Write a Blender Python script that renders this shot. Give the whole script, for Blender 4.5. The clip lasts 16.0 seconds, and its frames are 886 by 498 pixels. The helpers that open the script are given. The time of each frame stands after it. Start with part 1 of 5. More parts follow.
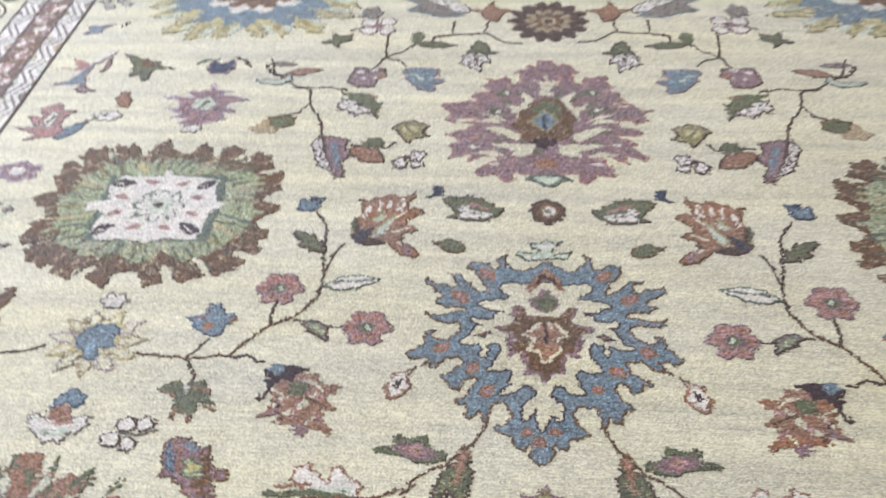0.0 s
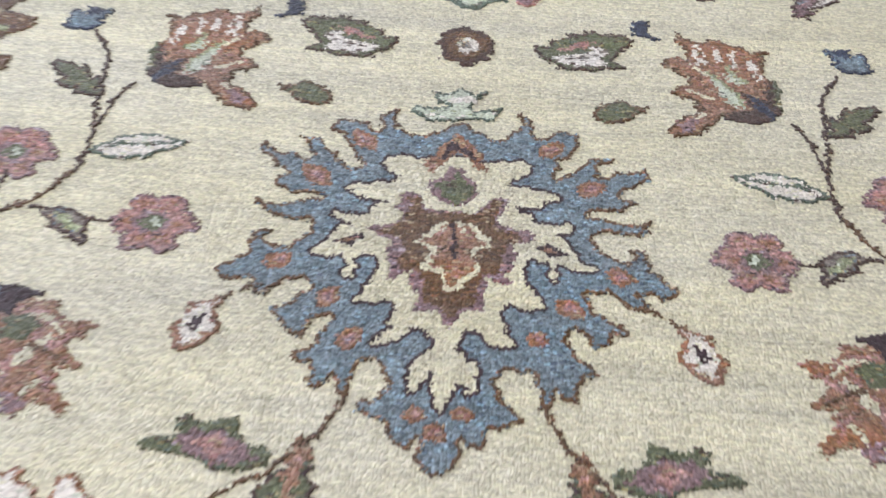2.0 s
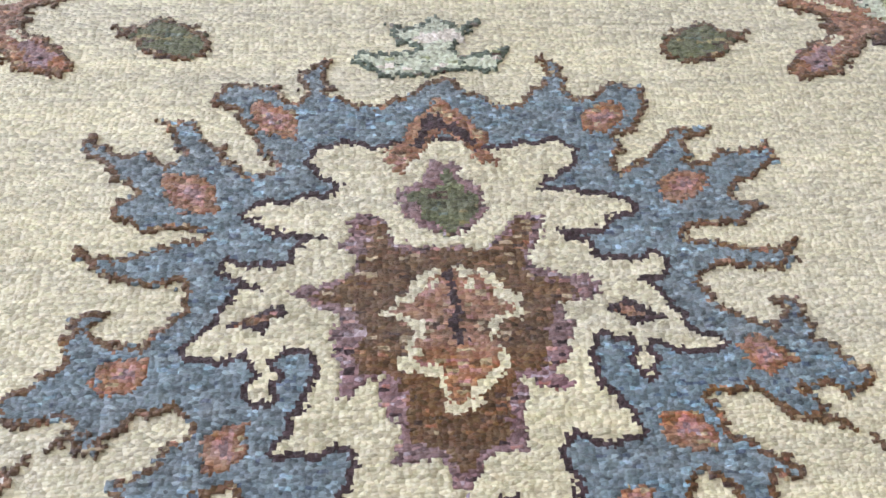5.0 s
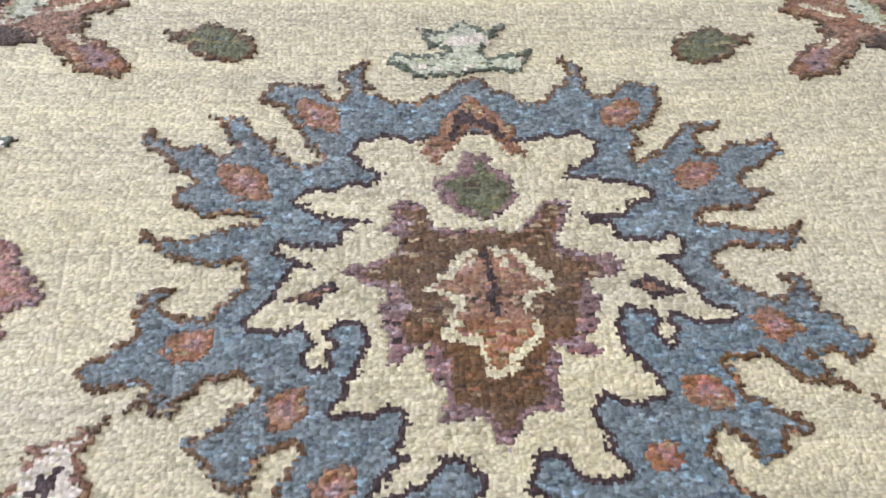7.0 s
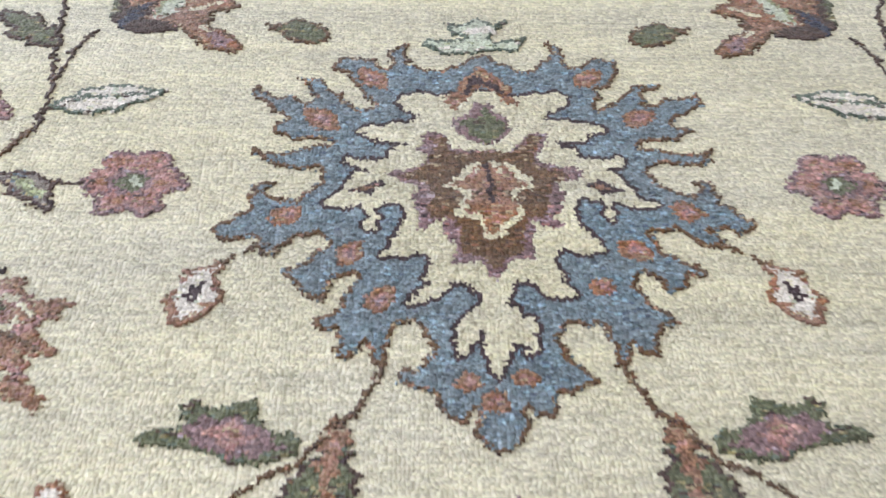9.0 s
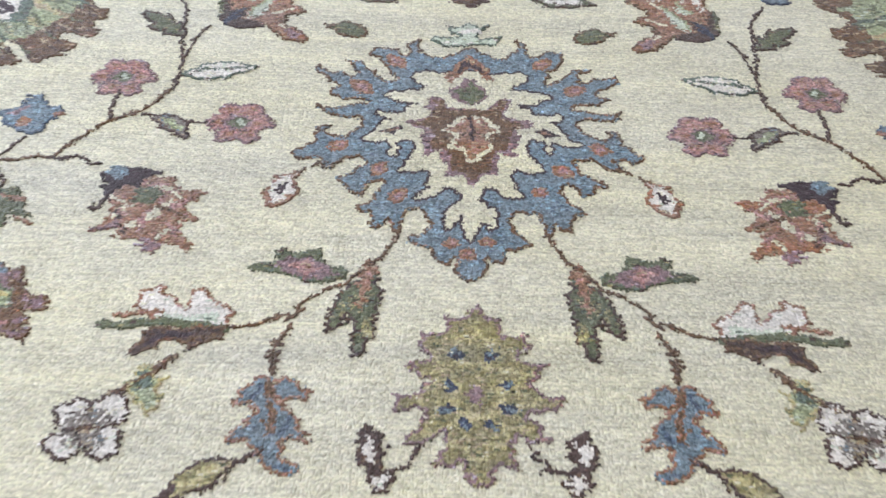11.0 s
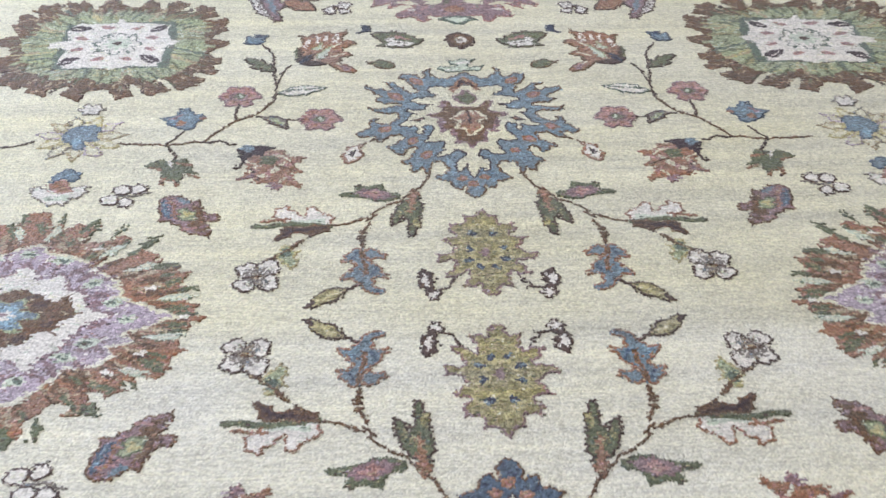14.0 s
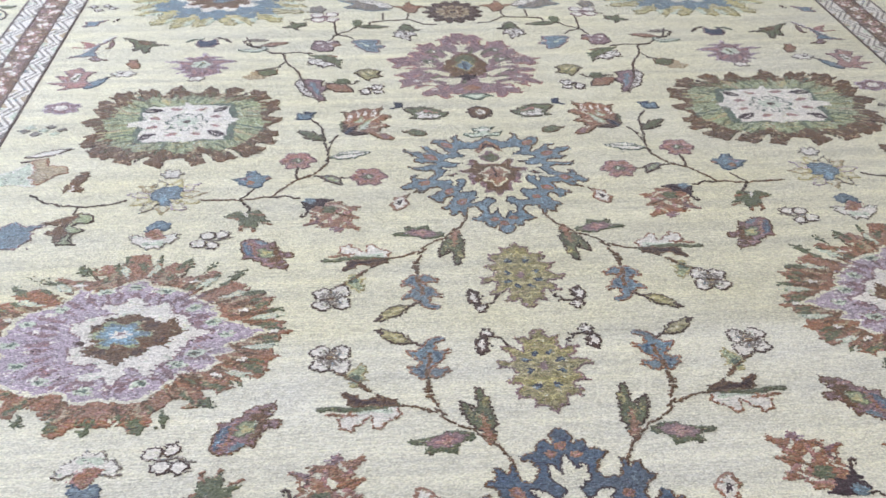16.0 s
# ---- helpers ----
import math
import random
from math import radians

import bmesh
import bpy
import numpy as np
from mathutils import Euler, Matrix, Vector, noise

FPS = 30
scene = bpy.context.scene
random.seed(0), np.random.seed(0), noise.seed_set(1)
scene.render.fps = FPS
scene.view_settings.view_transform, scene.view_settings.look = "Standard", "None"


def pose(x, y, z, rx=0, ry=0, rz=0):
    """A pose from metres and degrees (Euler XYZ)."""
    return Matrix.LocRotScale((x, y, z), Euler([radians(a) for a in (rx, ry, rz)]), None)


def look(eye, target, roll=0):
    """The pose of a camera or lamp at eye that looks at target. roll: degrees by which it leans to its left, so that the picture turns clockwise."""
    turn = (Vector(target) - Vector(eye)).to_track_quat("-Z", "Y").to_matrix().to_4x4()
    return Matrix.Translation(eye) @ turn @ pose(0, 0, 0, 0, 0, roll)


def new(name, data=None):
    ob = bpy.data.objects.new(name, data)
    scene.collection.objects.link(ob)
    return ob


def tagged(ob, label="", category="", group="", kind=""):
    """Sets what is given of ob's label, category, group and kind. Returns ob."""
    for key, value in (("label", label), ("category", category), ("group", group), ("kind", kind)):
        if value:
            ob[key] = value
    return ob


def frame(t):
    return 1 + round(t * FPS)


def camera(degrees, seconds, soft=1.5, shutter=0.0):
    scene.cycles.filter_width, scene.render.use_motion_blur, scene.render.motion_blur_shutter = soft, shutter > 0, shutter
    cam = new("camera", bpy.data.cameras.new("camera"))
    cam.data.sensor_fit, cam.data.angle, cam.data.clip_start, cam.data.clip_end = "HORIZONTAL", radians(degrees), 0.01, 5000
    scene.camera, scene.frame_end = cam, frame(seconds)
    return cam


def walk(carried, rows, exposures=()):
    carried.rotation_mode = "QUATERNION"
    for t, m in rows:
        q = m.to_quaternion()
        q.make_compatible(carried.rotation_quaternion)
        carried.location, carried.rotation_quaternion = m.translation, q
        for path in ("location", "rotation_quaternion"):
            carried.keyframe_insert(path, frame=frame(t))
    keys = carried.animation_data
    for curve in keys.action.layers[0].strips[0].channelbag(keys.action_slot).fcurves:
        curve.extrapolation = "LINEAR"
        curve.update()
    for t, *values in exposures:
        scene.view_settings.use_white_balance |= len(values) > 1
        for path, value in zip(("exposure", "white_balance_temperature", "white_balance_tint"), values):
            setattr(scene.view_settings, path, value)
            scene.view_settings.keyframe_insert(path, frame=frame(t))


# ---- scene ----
cam = camera(53.39, 16.0, soft=1.55, shutter=0.5)
PATH = [
    (0, -0.0187, -0.6966, 0.8715, 5.276, -45.101, 3.047),
    (0.5, -0.0213, -0.6211, 0.7705, 7.844, -48.438, 1.796),
    (1, -0.0248, -0.5709, 0.6850, 8.370, -51.742, 0.220),
    (1.5, -0.0020, -0.4920, 0.6293, 5.115, -52.921, 0.412),
    (2, -0.0044, -0.3932, 0.5331, 3.160, -52.891, -1.966),
    (2.5, -0.0087, -0.3007, 0.4710, 1.679, -54.127, -2.659),
    (3, -0.0171, -0.2410, 0.4119, 0.607, -55.903, -2.851),
    (3.5, -0.0281, -0.1972, 0.3693, -0.658, -57.613, -3.160),
    (4, -0.0259, -0.1663, 0.3405, -1.772, -58.211, -3.098),
    (4.2, -0.0271, -0.1607, 0.3282, -1.908, -58.110, -2.908),
    (6.3, -0.0461, -0.1540, 0.3147, -3.693, -56.644, -3.740),
    (6.5, -0.0511, -0.1624, 0.3242, -3.502, -56.848, -3.588),
    (7, -0.0550, -0.1860, 0.3360, -3.319, -56.221, -3.552),
    (7.5, -0.0613, -0.2280, 0.3608, -2.670, -55.759, -3.709),
    (8, -0.0677, -0.2844, 0.3769, -1.594, -54.411, -2.786),
    (8.5, -0.0608, -0.3219, 0.4057, -1.630, -53.131, -2.337),
    (9, -0.0516, -0.3669, 0.4282, -1.163, -52.257, -1.693),
    (9.5, -0.0418, -0.4381, 0.4609, -0.528, -51.359, -1.948),
    (9.7, -0.0411, -0.4565, 0.4732, -0.433, -51.525, -2.310),
    (11.8, -0.0437, -0.7576, 0.6904, 1.008, -50.291, -0.827),
    (12, -0.0454, -0.7913, 0.7047, 0.900, -49.871, -0.581),
    (12.5, -0.0507, -0.8723, 0.7393, 0.408, -48.744, -0.753),
    (13, -0.0718, -0.9584, 0.7721, -0.435, -46.996, -0.977),
    (13.5, -0.0941, -1.0312, 0.7962, -1.460, -45.488, -1.068),
    (14, -0.1173, -1.1004, 0.8059, -2.887, -44.161, -1.409),
    (14.5, -0.1725, -1.1837, 0.8171, -4.555, -42.484, -1.920),
    (15, -0.1954, -1.2323, 0.8443, -5.125, -40.221, -1.220),
    (15.5, -0.2112, -1.2855, 0.8519, -5.181, -38.643, -1.303),
    (16, -0.2314, -1.3318, 0.8621, -5.138, -37.276, -0.968),
]
walk(cam, [(t, pose(x, y, z, 90 + pitch, roll, yaw)) for t, x, y, z, yaw, pitch, roll in PATH],
     [(0, -0.06, 6480, 14), (4.2, -0.05, 6500, 14.5), (6.4, -0.08, 6800, 16), (8.3, -0.06, 6650, 14.5), (9.4, -0.05, 6400, 12), (12, 0, 6230, 12.5), (16, -0.02, 6250, 12.5)])

# ---- world and light ----
world = bpy.data.worlds.new("daylight")
scene.world = world
world.use_nodes = True
wn = world.node_tree
sky = wn.nodes.new("ShaderNodeTexSky")
sky.sky_type, sky.sun_disc = "NISHITA", False
sky.sun_elevation, sky.sun_rotation = radians(35), radians(-60)
wn.links.new(sky.outputs[0], wn.nodes["Background"].inputs[0])
wn.nodes["Background"].inputs[1].default_value = 0.12

KNOT = 0.003            # one knot of the pile, in metres
MID = -127              # the rug's cross axis, in knots
ROOM = dict(x0=-2.3, x1=3.6, y0=-4.2, y1=4.4, h=2.8)


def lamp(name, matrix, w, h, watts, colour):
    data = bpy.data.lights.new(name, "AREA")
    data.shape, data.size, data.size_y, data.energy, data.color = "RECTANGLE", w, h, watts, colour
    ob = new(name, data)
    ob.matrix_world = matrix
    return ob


# No window is in view; this one is assumed for the cool west light.
UNSEEN_WINDOW = dict(y0=-0.6, y1=2.6, z0=0.5, z1=2.3)
lamp("unseen_window_light", look((ROOM["x0"] + 0.02, 1.0, 1.4), (0, 1.0, 1.2)), 3.1, 1.7, 108, (0.73, 0.83, 1.0))
# Unseen ceiling panels added as fill; their number and places are assumed.
FILL_PANELS = [(-1.1, 1.4), (1.1, 1.4), (-1.1, -1.6), (1.1, -1.6)]
for mx_, my_ in FILL_PANELS:
    lamp("overhead_fill", look((mx_, my_, ROOM["h"] - 0.06), (mx_, my_, 0)), 0.56, 1.16, 16.2, (1.0, 0.943, 0.875))


# ---- materials ----
def nodes_of(name):
    m = bpy.data.materials.new(name)
    m.use_nodes = True
    return m, m.node_tree.nodes, m.node_tree.links, m.node_tree.nodes["Principled BSDF"]


def lin(r, g, b):
    f = lambda v: (v / 255 / 12.92) if v < 11 else ((v / 255 + 0.055) / 1.055) ** 2.4
    return f(r), f(g), f(b)


def maths(ns, ls, op, a, b=None, c=None):
    n = ns.new("ShaderNodeMath")
    n.operation = op
    for k, v in enumerate((a, b, c)):
        if v is None:
            continue
        if isinstance(v, (int, float)):
            n.inputs[k].default_value = v
        else:
            ls.new(v, n.inputs[k])
    return n.outputs[0]


def yarn(name, rgb, spread=0.5, abrash=0.12):
    """Wool pile: tufts in rows, each with its own shade, fibres, painted glints, and slow bands of dye."""
    m, ns, ls, bsdf = nodes_of(name)
    geo = ns.new("ShaderNodeNewGeometry")

    def noise_at(scale, detail, stretch=(1, 1, 1), rough=0.6):
        mp = ns.new("ShaderNodeMapping")
        mp.inputs["Scale"].default_value = stretch
        ls.new(geo.outputs["Position"], mp.inputs["Vector"])
        n = ns.new("ShaderNodeTexNoise")
        n.inputs["Scale"].default_value, n.inputs["Detail"].default_value, n.inputs["Roughness"].default_value = scale, detail, rough
        ls.new(mp.outputs[0], n.inputs["Vector"])
        return n

    # strands lean a little, so that the rows waver
    lean = noise_at(110, 1)
    shift = ns.new("ShaderNodeVectorMath")
    shift.operation = "MULTIPLY_ADD"
    ls.new(lean.outputs["Color"], shift.inputs[0])
    shift.inputs[1].default_value = (0.0016, 0.0010, 0)
    ls.new(geo.outputs["Position"], shift.inputs[2])
    cell = ns.new("ShaderNodeVectorMath")
    cell.operation = "MULTIPLY"
    ls.new(shift.outputs[0], cell.inputs[0])
    cell.inputs[1].default_value = (1 / 0.0024, 1 / 0.0015, 0)
    vor = ns.new("ShaderNodeTexVoronoi")
    vor.voronoi_dimensions = "2D"
    vor.inputs["Scale"].default_value = 1.0
    vor.inputs["Randomness"].default_value = 0.75
    ls.new(cell.outputs[0], vor.inputs["Vector"])
    fib = noise_at(1400, 2, (1, 1, 1), 0.7)
    tuft = noise_at(240, 3, (0.45, 1, 1), 0.65)
    row = noise_at(1, 3, (30, 430, 1), 0.65)
    bn = noise_at(1, 4, (1.6, 30, 1), 0.65)
    wear = noise_at(30, 4)
    tone = noise_at(5, 3, (0.7, 1.6, 1))
    sep = ns.new("ShaderNodeSeparateColor")
    ls.new(vor.outputs["Color"], sep.inputs[0])
    v = maths(ns, ls, "MULTIPLY_ADD", sep.outputs[0], spread, 1 - spread / 2)
    # Row and tuft noise also drive the relief, so its hollows are painted darker.
    for tex, amount in ((fib, 0.18), (tuft, spread * (1.0 if name == "wool_cream" else 1.9)), (row, 0.8), (bn, abrash * (7.0 if name == "wool_cream" else 5.2)), (wear, 0.25)):
        v = maths(ns, ls, "MULTIPLY_ADD", maths(ns, ls, "SUBTRACT", tex.outputs["Fac"], 0.5), amount, v)
    # Tuft sparkle painted into the colour: a few random knots made brighter.
    painted_glint = maths(ns, ls, "POWER", sep.outputs[2], 7.0)
    v = maths(ns, ls, "MULTIPLY_ADD", painted_glint, 0.16 if max(rgb) > 170 else 0.85, v)
    hsv = ns.new("ShaderNodeHueSaturation")
    hsv.inputs["Color"].default_value = (*lin(*rgb), 1)
    if name == "wool_cream":
        # a paler dye lot in the southern part of the field, its edge following the rows
        at = ns.new("ShaderNodeSeparateXYZ")
        ls.new(geo.outputs["Position"], at.inputs[0])
        lot = maths(ns, ls, "MULTIPLY_ADD", bn.outputs["Fac"], 0.09, -0.435)
        lot = maths(ns, ls, "MULTIPLY", maths(ns, ls, "SUBTRACT", lot, at.outputs[1]), 28.0)
        clamp = ns.new("ShaderNodeClamp")
        ls.new(lot, clamp.inputs[0])
        lot = clamp.outputs[0]
        v = maths(ns, ls, "MULTIPLY_ADD", lot, 0.07, v)
    ls.new(v, hsv.inputs["Value"])
    sat = maths(ns, ls, "MULTIPLY_ADD", maths(ns, ls, "SUBTRACT", bn.outputs["Fac"], 0.5), 0.5 if name == "wool_cream" else 1.0, 1.0)
    sat = maths(ns, ls, "MULTIPLY_ADD", maths(ns, ls, "SUBTRACT", tuft.outputs["Fac"], 0.5), -0.9, sat)
    sat = maths(ns, ls, "MULTIPLY_ADD", maths(ns, ls, "SUBTRACT", tone.outputs["Fac"], 0.5), 0.9 if name == "wool_cream" else 0.7, sat)
    if name == "wool_cream":
        sat = maths(ns, ls, "MULTIPLY_ADD", lot, -0.3, sat)
    ls.new(sat, hsv.inputs["Saturation"])
    ls.new(maths(ns, ls, "MULTIPLY_ADD", maths(ns, ls, "SUBTRACT", sep.outputs[1], 0.5), 0.03, 0.5), hsv.inputs["Hue"])
    ls.new(hsv.outputs[0], bsdf.inputs["Base Color"])
    # relief: rounded tufts in rows, and fibres
    h = maths(ns, ls, "SUBTRACT", 0.7, vor.outputs["Distance"])
    for tex, amount in ((fib, 0.4), (tuft, 2.0), (row, 1.8)):
        h = maths(ns, ls, "MULTIPLY_ADD", tex.outputs["Fac"], amount, h)
    h = maths(ns, ls, "MULTIPLY_ADD", sep.outputs[2], 0.5, h)
    bump = ns.new("ShaderNodeBump")
    bump.inputs["Strength"].default_value = 0.52
    bump.inputs["Distance"].default_value = 0.0022
    ls.new(h, bump.inputs["Height"])
    ls.new(bump.outputs[0], bsdf.inputs["Normal"])
    bsdf.inputs["Roughness"].default_value = 0.42
    bsdf.inputs["Specular IOR Level"].default_value = 0.4
    bsdf.inputs["Sheen Weight"].default_value = 0.2
    bsdf.inputs["Sheen Roughness"].default_value = 0.4
    return m


YARN = [None]
COLOUR = {"bare": 0}
for cname, rgb in (("cream", (202, 198, 174)), ("ivory", (210, 205, 197)), ("umber", (76, 57, 51)), ("brown", (99, 73, 51)),
                   ("rust", (141, 101, 78)), ("pink", (160, 118, 112)), ("mauve", (128, 102, 106)), ("lilac", (160, 145, 157)),
                   ("slate", (103, 120, 130)), ("navy", (52, 60, 82)), ("denim", (76, 91, 110)), ("aubergine", (58, 42, 48)), ("green", (92, 98, 72)),
                   ("sage", (142, 150, 116)), ("mint", (184, 193, 174)), ("olive", (136, 128, 88)), ("straw", (182, 171, 122)),
                   ("teal", (88, 102, 90)), ("grey", (120, 112, 104)), ("tan", (158, 141, 112)), ("sky", (122, 150, 168)), ("fleck", (214, 210, 204))):
    COLOUR[cname] = len(YARN)
    grey = sum(rgb) / 3
    dull = 0.0 if cname in ("cream", "ivory", "fleck") else 0.14
    YARN.append(yarn("wool_" + cname, [v + (grey - v) * dull for v in rgb], 0.46 if max(rgb) > 170 else 0.75))


def plain(name, rgb, rough=0.8, scale=6.0):
    m, ns, ls, bsdf = nodes_of(name)
    geo = ns.new("ShaderNodeNewGeometry")
    n = ns.new("ShaderNodeTexNoise")
    n.inputs["Scale"].default_value = scale
    n.inputs["Detail"].default_value = 6
    ls.new(geo.outputs["Position"], n.inputs["Vector"])
    hsv = ns.new("ShaderNodeHueSaturation")
    hsv.inputs["Color"].default_value = (*lin(*rgb), 1)
    ls.new(maths(ns, ls, "MULTIPLY_ADD", n.outputs["Fac"], 0.25, 0.87), hsv.inputs["Value"])
    ls.new(hsv.outputs[0], bsdf.inputs["Base Color"])
    bsdf.inputs["Roughness"].default_value = rough
    return m


PAINT = plain("wall_paint", (226, 222, 214))
CEIL = plain("ceiling_paint", (235, 234, 230))
FLOOR = plain("floor_screed", (150, 140, 128), 0.5, 3.0)
FRAME = plain("white_frame", (232, 232, 230), 0.4)


# ---- building helpers ----
def mesh_part(name, verts, faces, mats, parent=None, slots=None, label=""):
    me = bpy.data.meshes.new(name)
    me.from_pydata(verts, [], faces)
    for m in mats:
        me.materials.append(m)
    if slots is not None:
        me.polygons.foreach_set("material_index", slots)
    me.update()
    ob = new(name, me)
    ob.parent = parent
    if label:
        tagged(ob, label)
    return ob


def box(name, lo, hi, mat, parent=None, label=""):
    bm = bmesh.new()
    bmesh.ops.create_cube(bm, size=1)
    for v in bm.verts:
        v.co = [(a + b) / 2 + c * (b - a) for a, b, c in zip(lo, hi, v.co)]
    me = bpy.data.meshes.new(name)
    bm.to_mesh(me)
    bm.free()
    me.materials.append(mat)
    ob = new(name, me)
    ob.parent = parent
    if label:
        tagged(ob, label)
    return ob


# ---- the room, out of view ----
R = ROOM
tagged(box("floor", (R["x0"], R["y0"], -0.12), (R["x1"], R["y1"], -0.012), FLOOR), "plain grey screed floor under the rug", "floor", kind="structure")
tagged(box("ceiling", (R["x0"], R["y0"], R["h"]), (R["x1"], R["y1"], R["h"] + 0.1), CEIL), "plain white painted ceiling", "ceiling", kind="structure")
for nm, lo, hi in (("wall_north", (R["x0"], R["y1"], -0.12), (R["x1"], R["y1"] + 0.2, R["h"])),
                   ("wall_south", (R["x0"], R["y0"] - 0.2, -0.12), (R["x1"], R["y0"], R["h"])),
                   ("wall_east", (R["x1"], R["y0"] - 0.2, -0.12), (R["x1"] + 0.2, R["y1"] + 0.2, R["h"]))):
    tagged(box(nm, lo, hi, PAINT), "plain off-white painted wall", "wall", kind="structure")
west = new("wall_west")
tagged(west, "off-white painted wall with one unseen, assumed window", "wall", kind="structure")
W = UNSEEN_WINDOW
xa, xb = R["x0"] - 0.2, R["x0"]
for lo, hi in (((xa, R["y0"] - 0.2, -0.12), (xb, W["y0"], R["h"])), ((xa, W["y1"], -0.12), (xb, R["y1"] + 0.2, R["h"])),
               ((xa, W["y0"], -0.12), (xb, W["y1"], W["z0"])), ((xa, W["y0"], W["z1"]), (xb, W["y1"], R["h"]))):
    box("wall_panel", lo, hi, PAINT, west)
# Unseen window, added to hold the assumed daylight lamp.
win = tagged(new("unseen_window"), "unseen wide white framed window, assumed source of the cool west light", "window", kind="structure")
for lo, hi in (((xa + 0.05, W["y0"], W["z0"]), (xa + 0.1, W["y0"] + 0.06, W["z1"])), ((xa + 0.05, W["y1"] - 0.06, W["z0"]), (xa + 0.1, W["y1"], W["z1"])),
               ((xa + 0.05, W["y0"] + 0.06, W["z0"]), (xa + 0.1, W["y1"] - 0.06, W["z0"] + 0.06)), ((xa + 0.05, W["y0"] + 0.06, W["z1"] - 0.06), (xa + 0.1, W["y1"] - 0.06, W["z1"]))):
    box("unseen_window_bar", lo, hi, FRAME, win)


# ---- the rug: charts of knots ----
MIX = {"slate": ("sky", "denim", "sky"), "denim": ("navy", "slate", "navy"), "rust": ("pink", "brown", "tan"), "brown": ("umber", "tan", "rust"), "mauve": ("pink", "aubergine", "lilac"),
       "lilac": ("mauve", "ivory", "lilac"), "green": ("teal", "umber", "olive"), "sage": ("mint", "green", "straw"), "olive": ("straw", "green", "tan"),
       "ivory": ("cream", "mint", "ivory"), "pink": ("rust", "mauve", "tan"), "straw": ("cream", "olive", "tan"), "mint": ("ivory", "sage", "teal"),
       "fleck": ("umber", "grey", "ivory"), "umber": ("brown", "aubergine", "umber"), "navy": ("slate", "aubergine", "navy"), "teal": ("grey", "green", "umber"), "grey": ("umber", "tan", "slate")}


class Chart:
    """A grid of knots, several to a unit of 3 mm. Shapes are laid on it one over another, in units from the middle, y up."""

    def __init__(self, rx, ry, seed=1, s=1.0, fine=2, ragged=0.6):
        self.n = fine
        self.rx, self.ry = int(rx * s * fine), int(ry * s * fine)
        self.rng = rng = np.random.RandomState(seed)
        self.a = np.zeros((2 * self.ry + 1, 2 * self.rx + 1), dtype=int)
        self.layer, self.names = np.zeros(self.a.shape, int), [""]
        y, x = np.mgrid[-self.ry:self.ry + 1, -self.rx:self.rx + 1] / (fine * s)
        drift = self.soft(x.shape, 5) * 0.8 / s, self.soft(x.shape, 5) * 0.8 / s
        rows = np.repeat(rng.normal(0, ragged, (x.shape[0] // 2 + 1, x.shape[1] // 6 + 2)), 6, 1).repeat(2, 0)[:x.shape[0], 3:x.shape[1] + 3]
        self.x = x + drift[0] + (rows + rng.uniform(-0.35, 0.35, x.shape)) / s
        self.y = y + drift[1] + rng.uniform(-0.34, 0.34, x.shape) / s

    def soft(self, shape, step):
        """Smooth random numbers over the grid, about -1 to 1."""
        g = self.rng.uniform(-1, 1, (shape[0] // step + 3, shape[1] // step + 3))
        r, c = np.arange(shape[0]) / step, np.arange(shape[1]) / step
        r0, c0 = r.astype(int), c.astype(int)
        fr, fc = (r - r0)[:, None], (c - c0)[None, :]
        return (g[r0][:, c0] * (1 - fr) * (1 - fc) + g[r0 + 1][:, c0] * fr * (1 - fc) + g[r0][:, c0 + 1] * (1 - fr) * fc + g[r0 + 1][:, c0 + 1] * fr * fc)

    def sub(self, name):
        """What is laid from here on is a part of its own."""
        self.names.append(name)
        return self

    def put(self, mask, col, edge=None):
        self.a[mask] = COLOUR[col]
        self.layer[mask] = len(self.names) - 1
        if edge:
            core = mask
            for _ in range(round(self.n)):
                p = np.pad(core, 1)
                core = p[1:-1, 1:-1] & p[:-2, 1:-1] & p[2:, 1:-1] & p[1:-1, :-2] & p[1:-1, 2:]
            self.a[mask & ~core & (np.repeat(self.rng.uniform(0, 1, mask.shape), 2, 1)[:, :mask.shape[1]] < 0.88)] = COLOUR[edge]
        return self

    def inside(self, pts):
        m = np.zeros(self.a.shape, bool)
        for (x0, y0), (x1, y1) in zip(pts, pts[1:] + pts[:1]):
            if y0 == y1:
                continue
            hit = ((y0 > self.y) != (y1 > self.y)) & (self.x < (x1 - x0) * (self.y - y0) / (y1 - y0) + x0)
            m ^= hit
        return m

    def poly(self, col, pts, edge=None):
        return self.put(self.inside(pts), col, edge)

    def half(self, col, pts, edge=None):
        """A shape that mirrors itself about x = 0: its outline on one side, from top to bottom."""
        return self.poly(col, pts + [(-x, y) for x, y in reversed(pts)], edge)

    def blob(self, col, x, y, rx, ry, lobes=0, depth=0.0, edge=None, turn=0.0, sharp=1.0):
        u, v = (self.x - x) / rx, (self.y - y) / ry
        ang = np.arctan2(v, u) + radians(turn)
        wave = np.abs(np.cos(ang * lobes / 2)) ** sharp if lobes else 1.0
        return self.put(np.hypot(u, v) < 1 - depth + depth * wave, col, edge)

    def leaf(self, col, x0, y0, x1, y1, w, teeth=0, edge=None, vein=None, tip=1.0):
        dx, dy = x1 - x0, y1 - y0
        n = math.hypot(dx, dy)
        s = ((self.x - x0) * dx + (self.y - y0) * dy) / n / n
        d = np.abs((self.x - x0) * dy - (self.y - y0) * dx) / n
        prof = w * np.sin(np.pi * np.clip(s, 0, 1) ** tip) ** 0.8
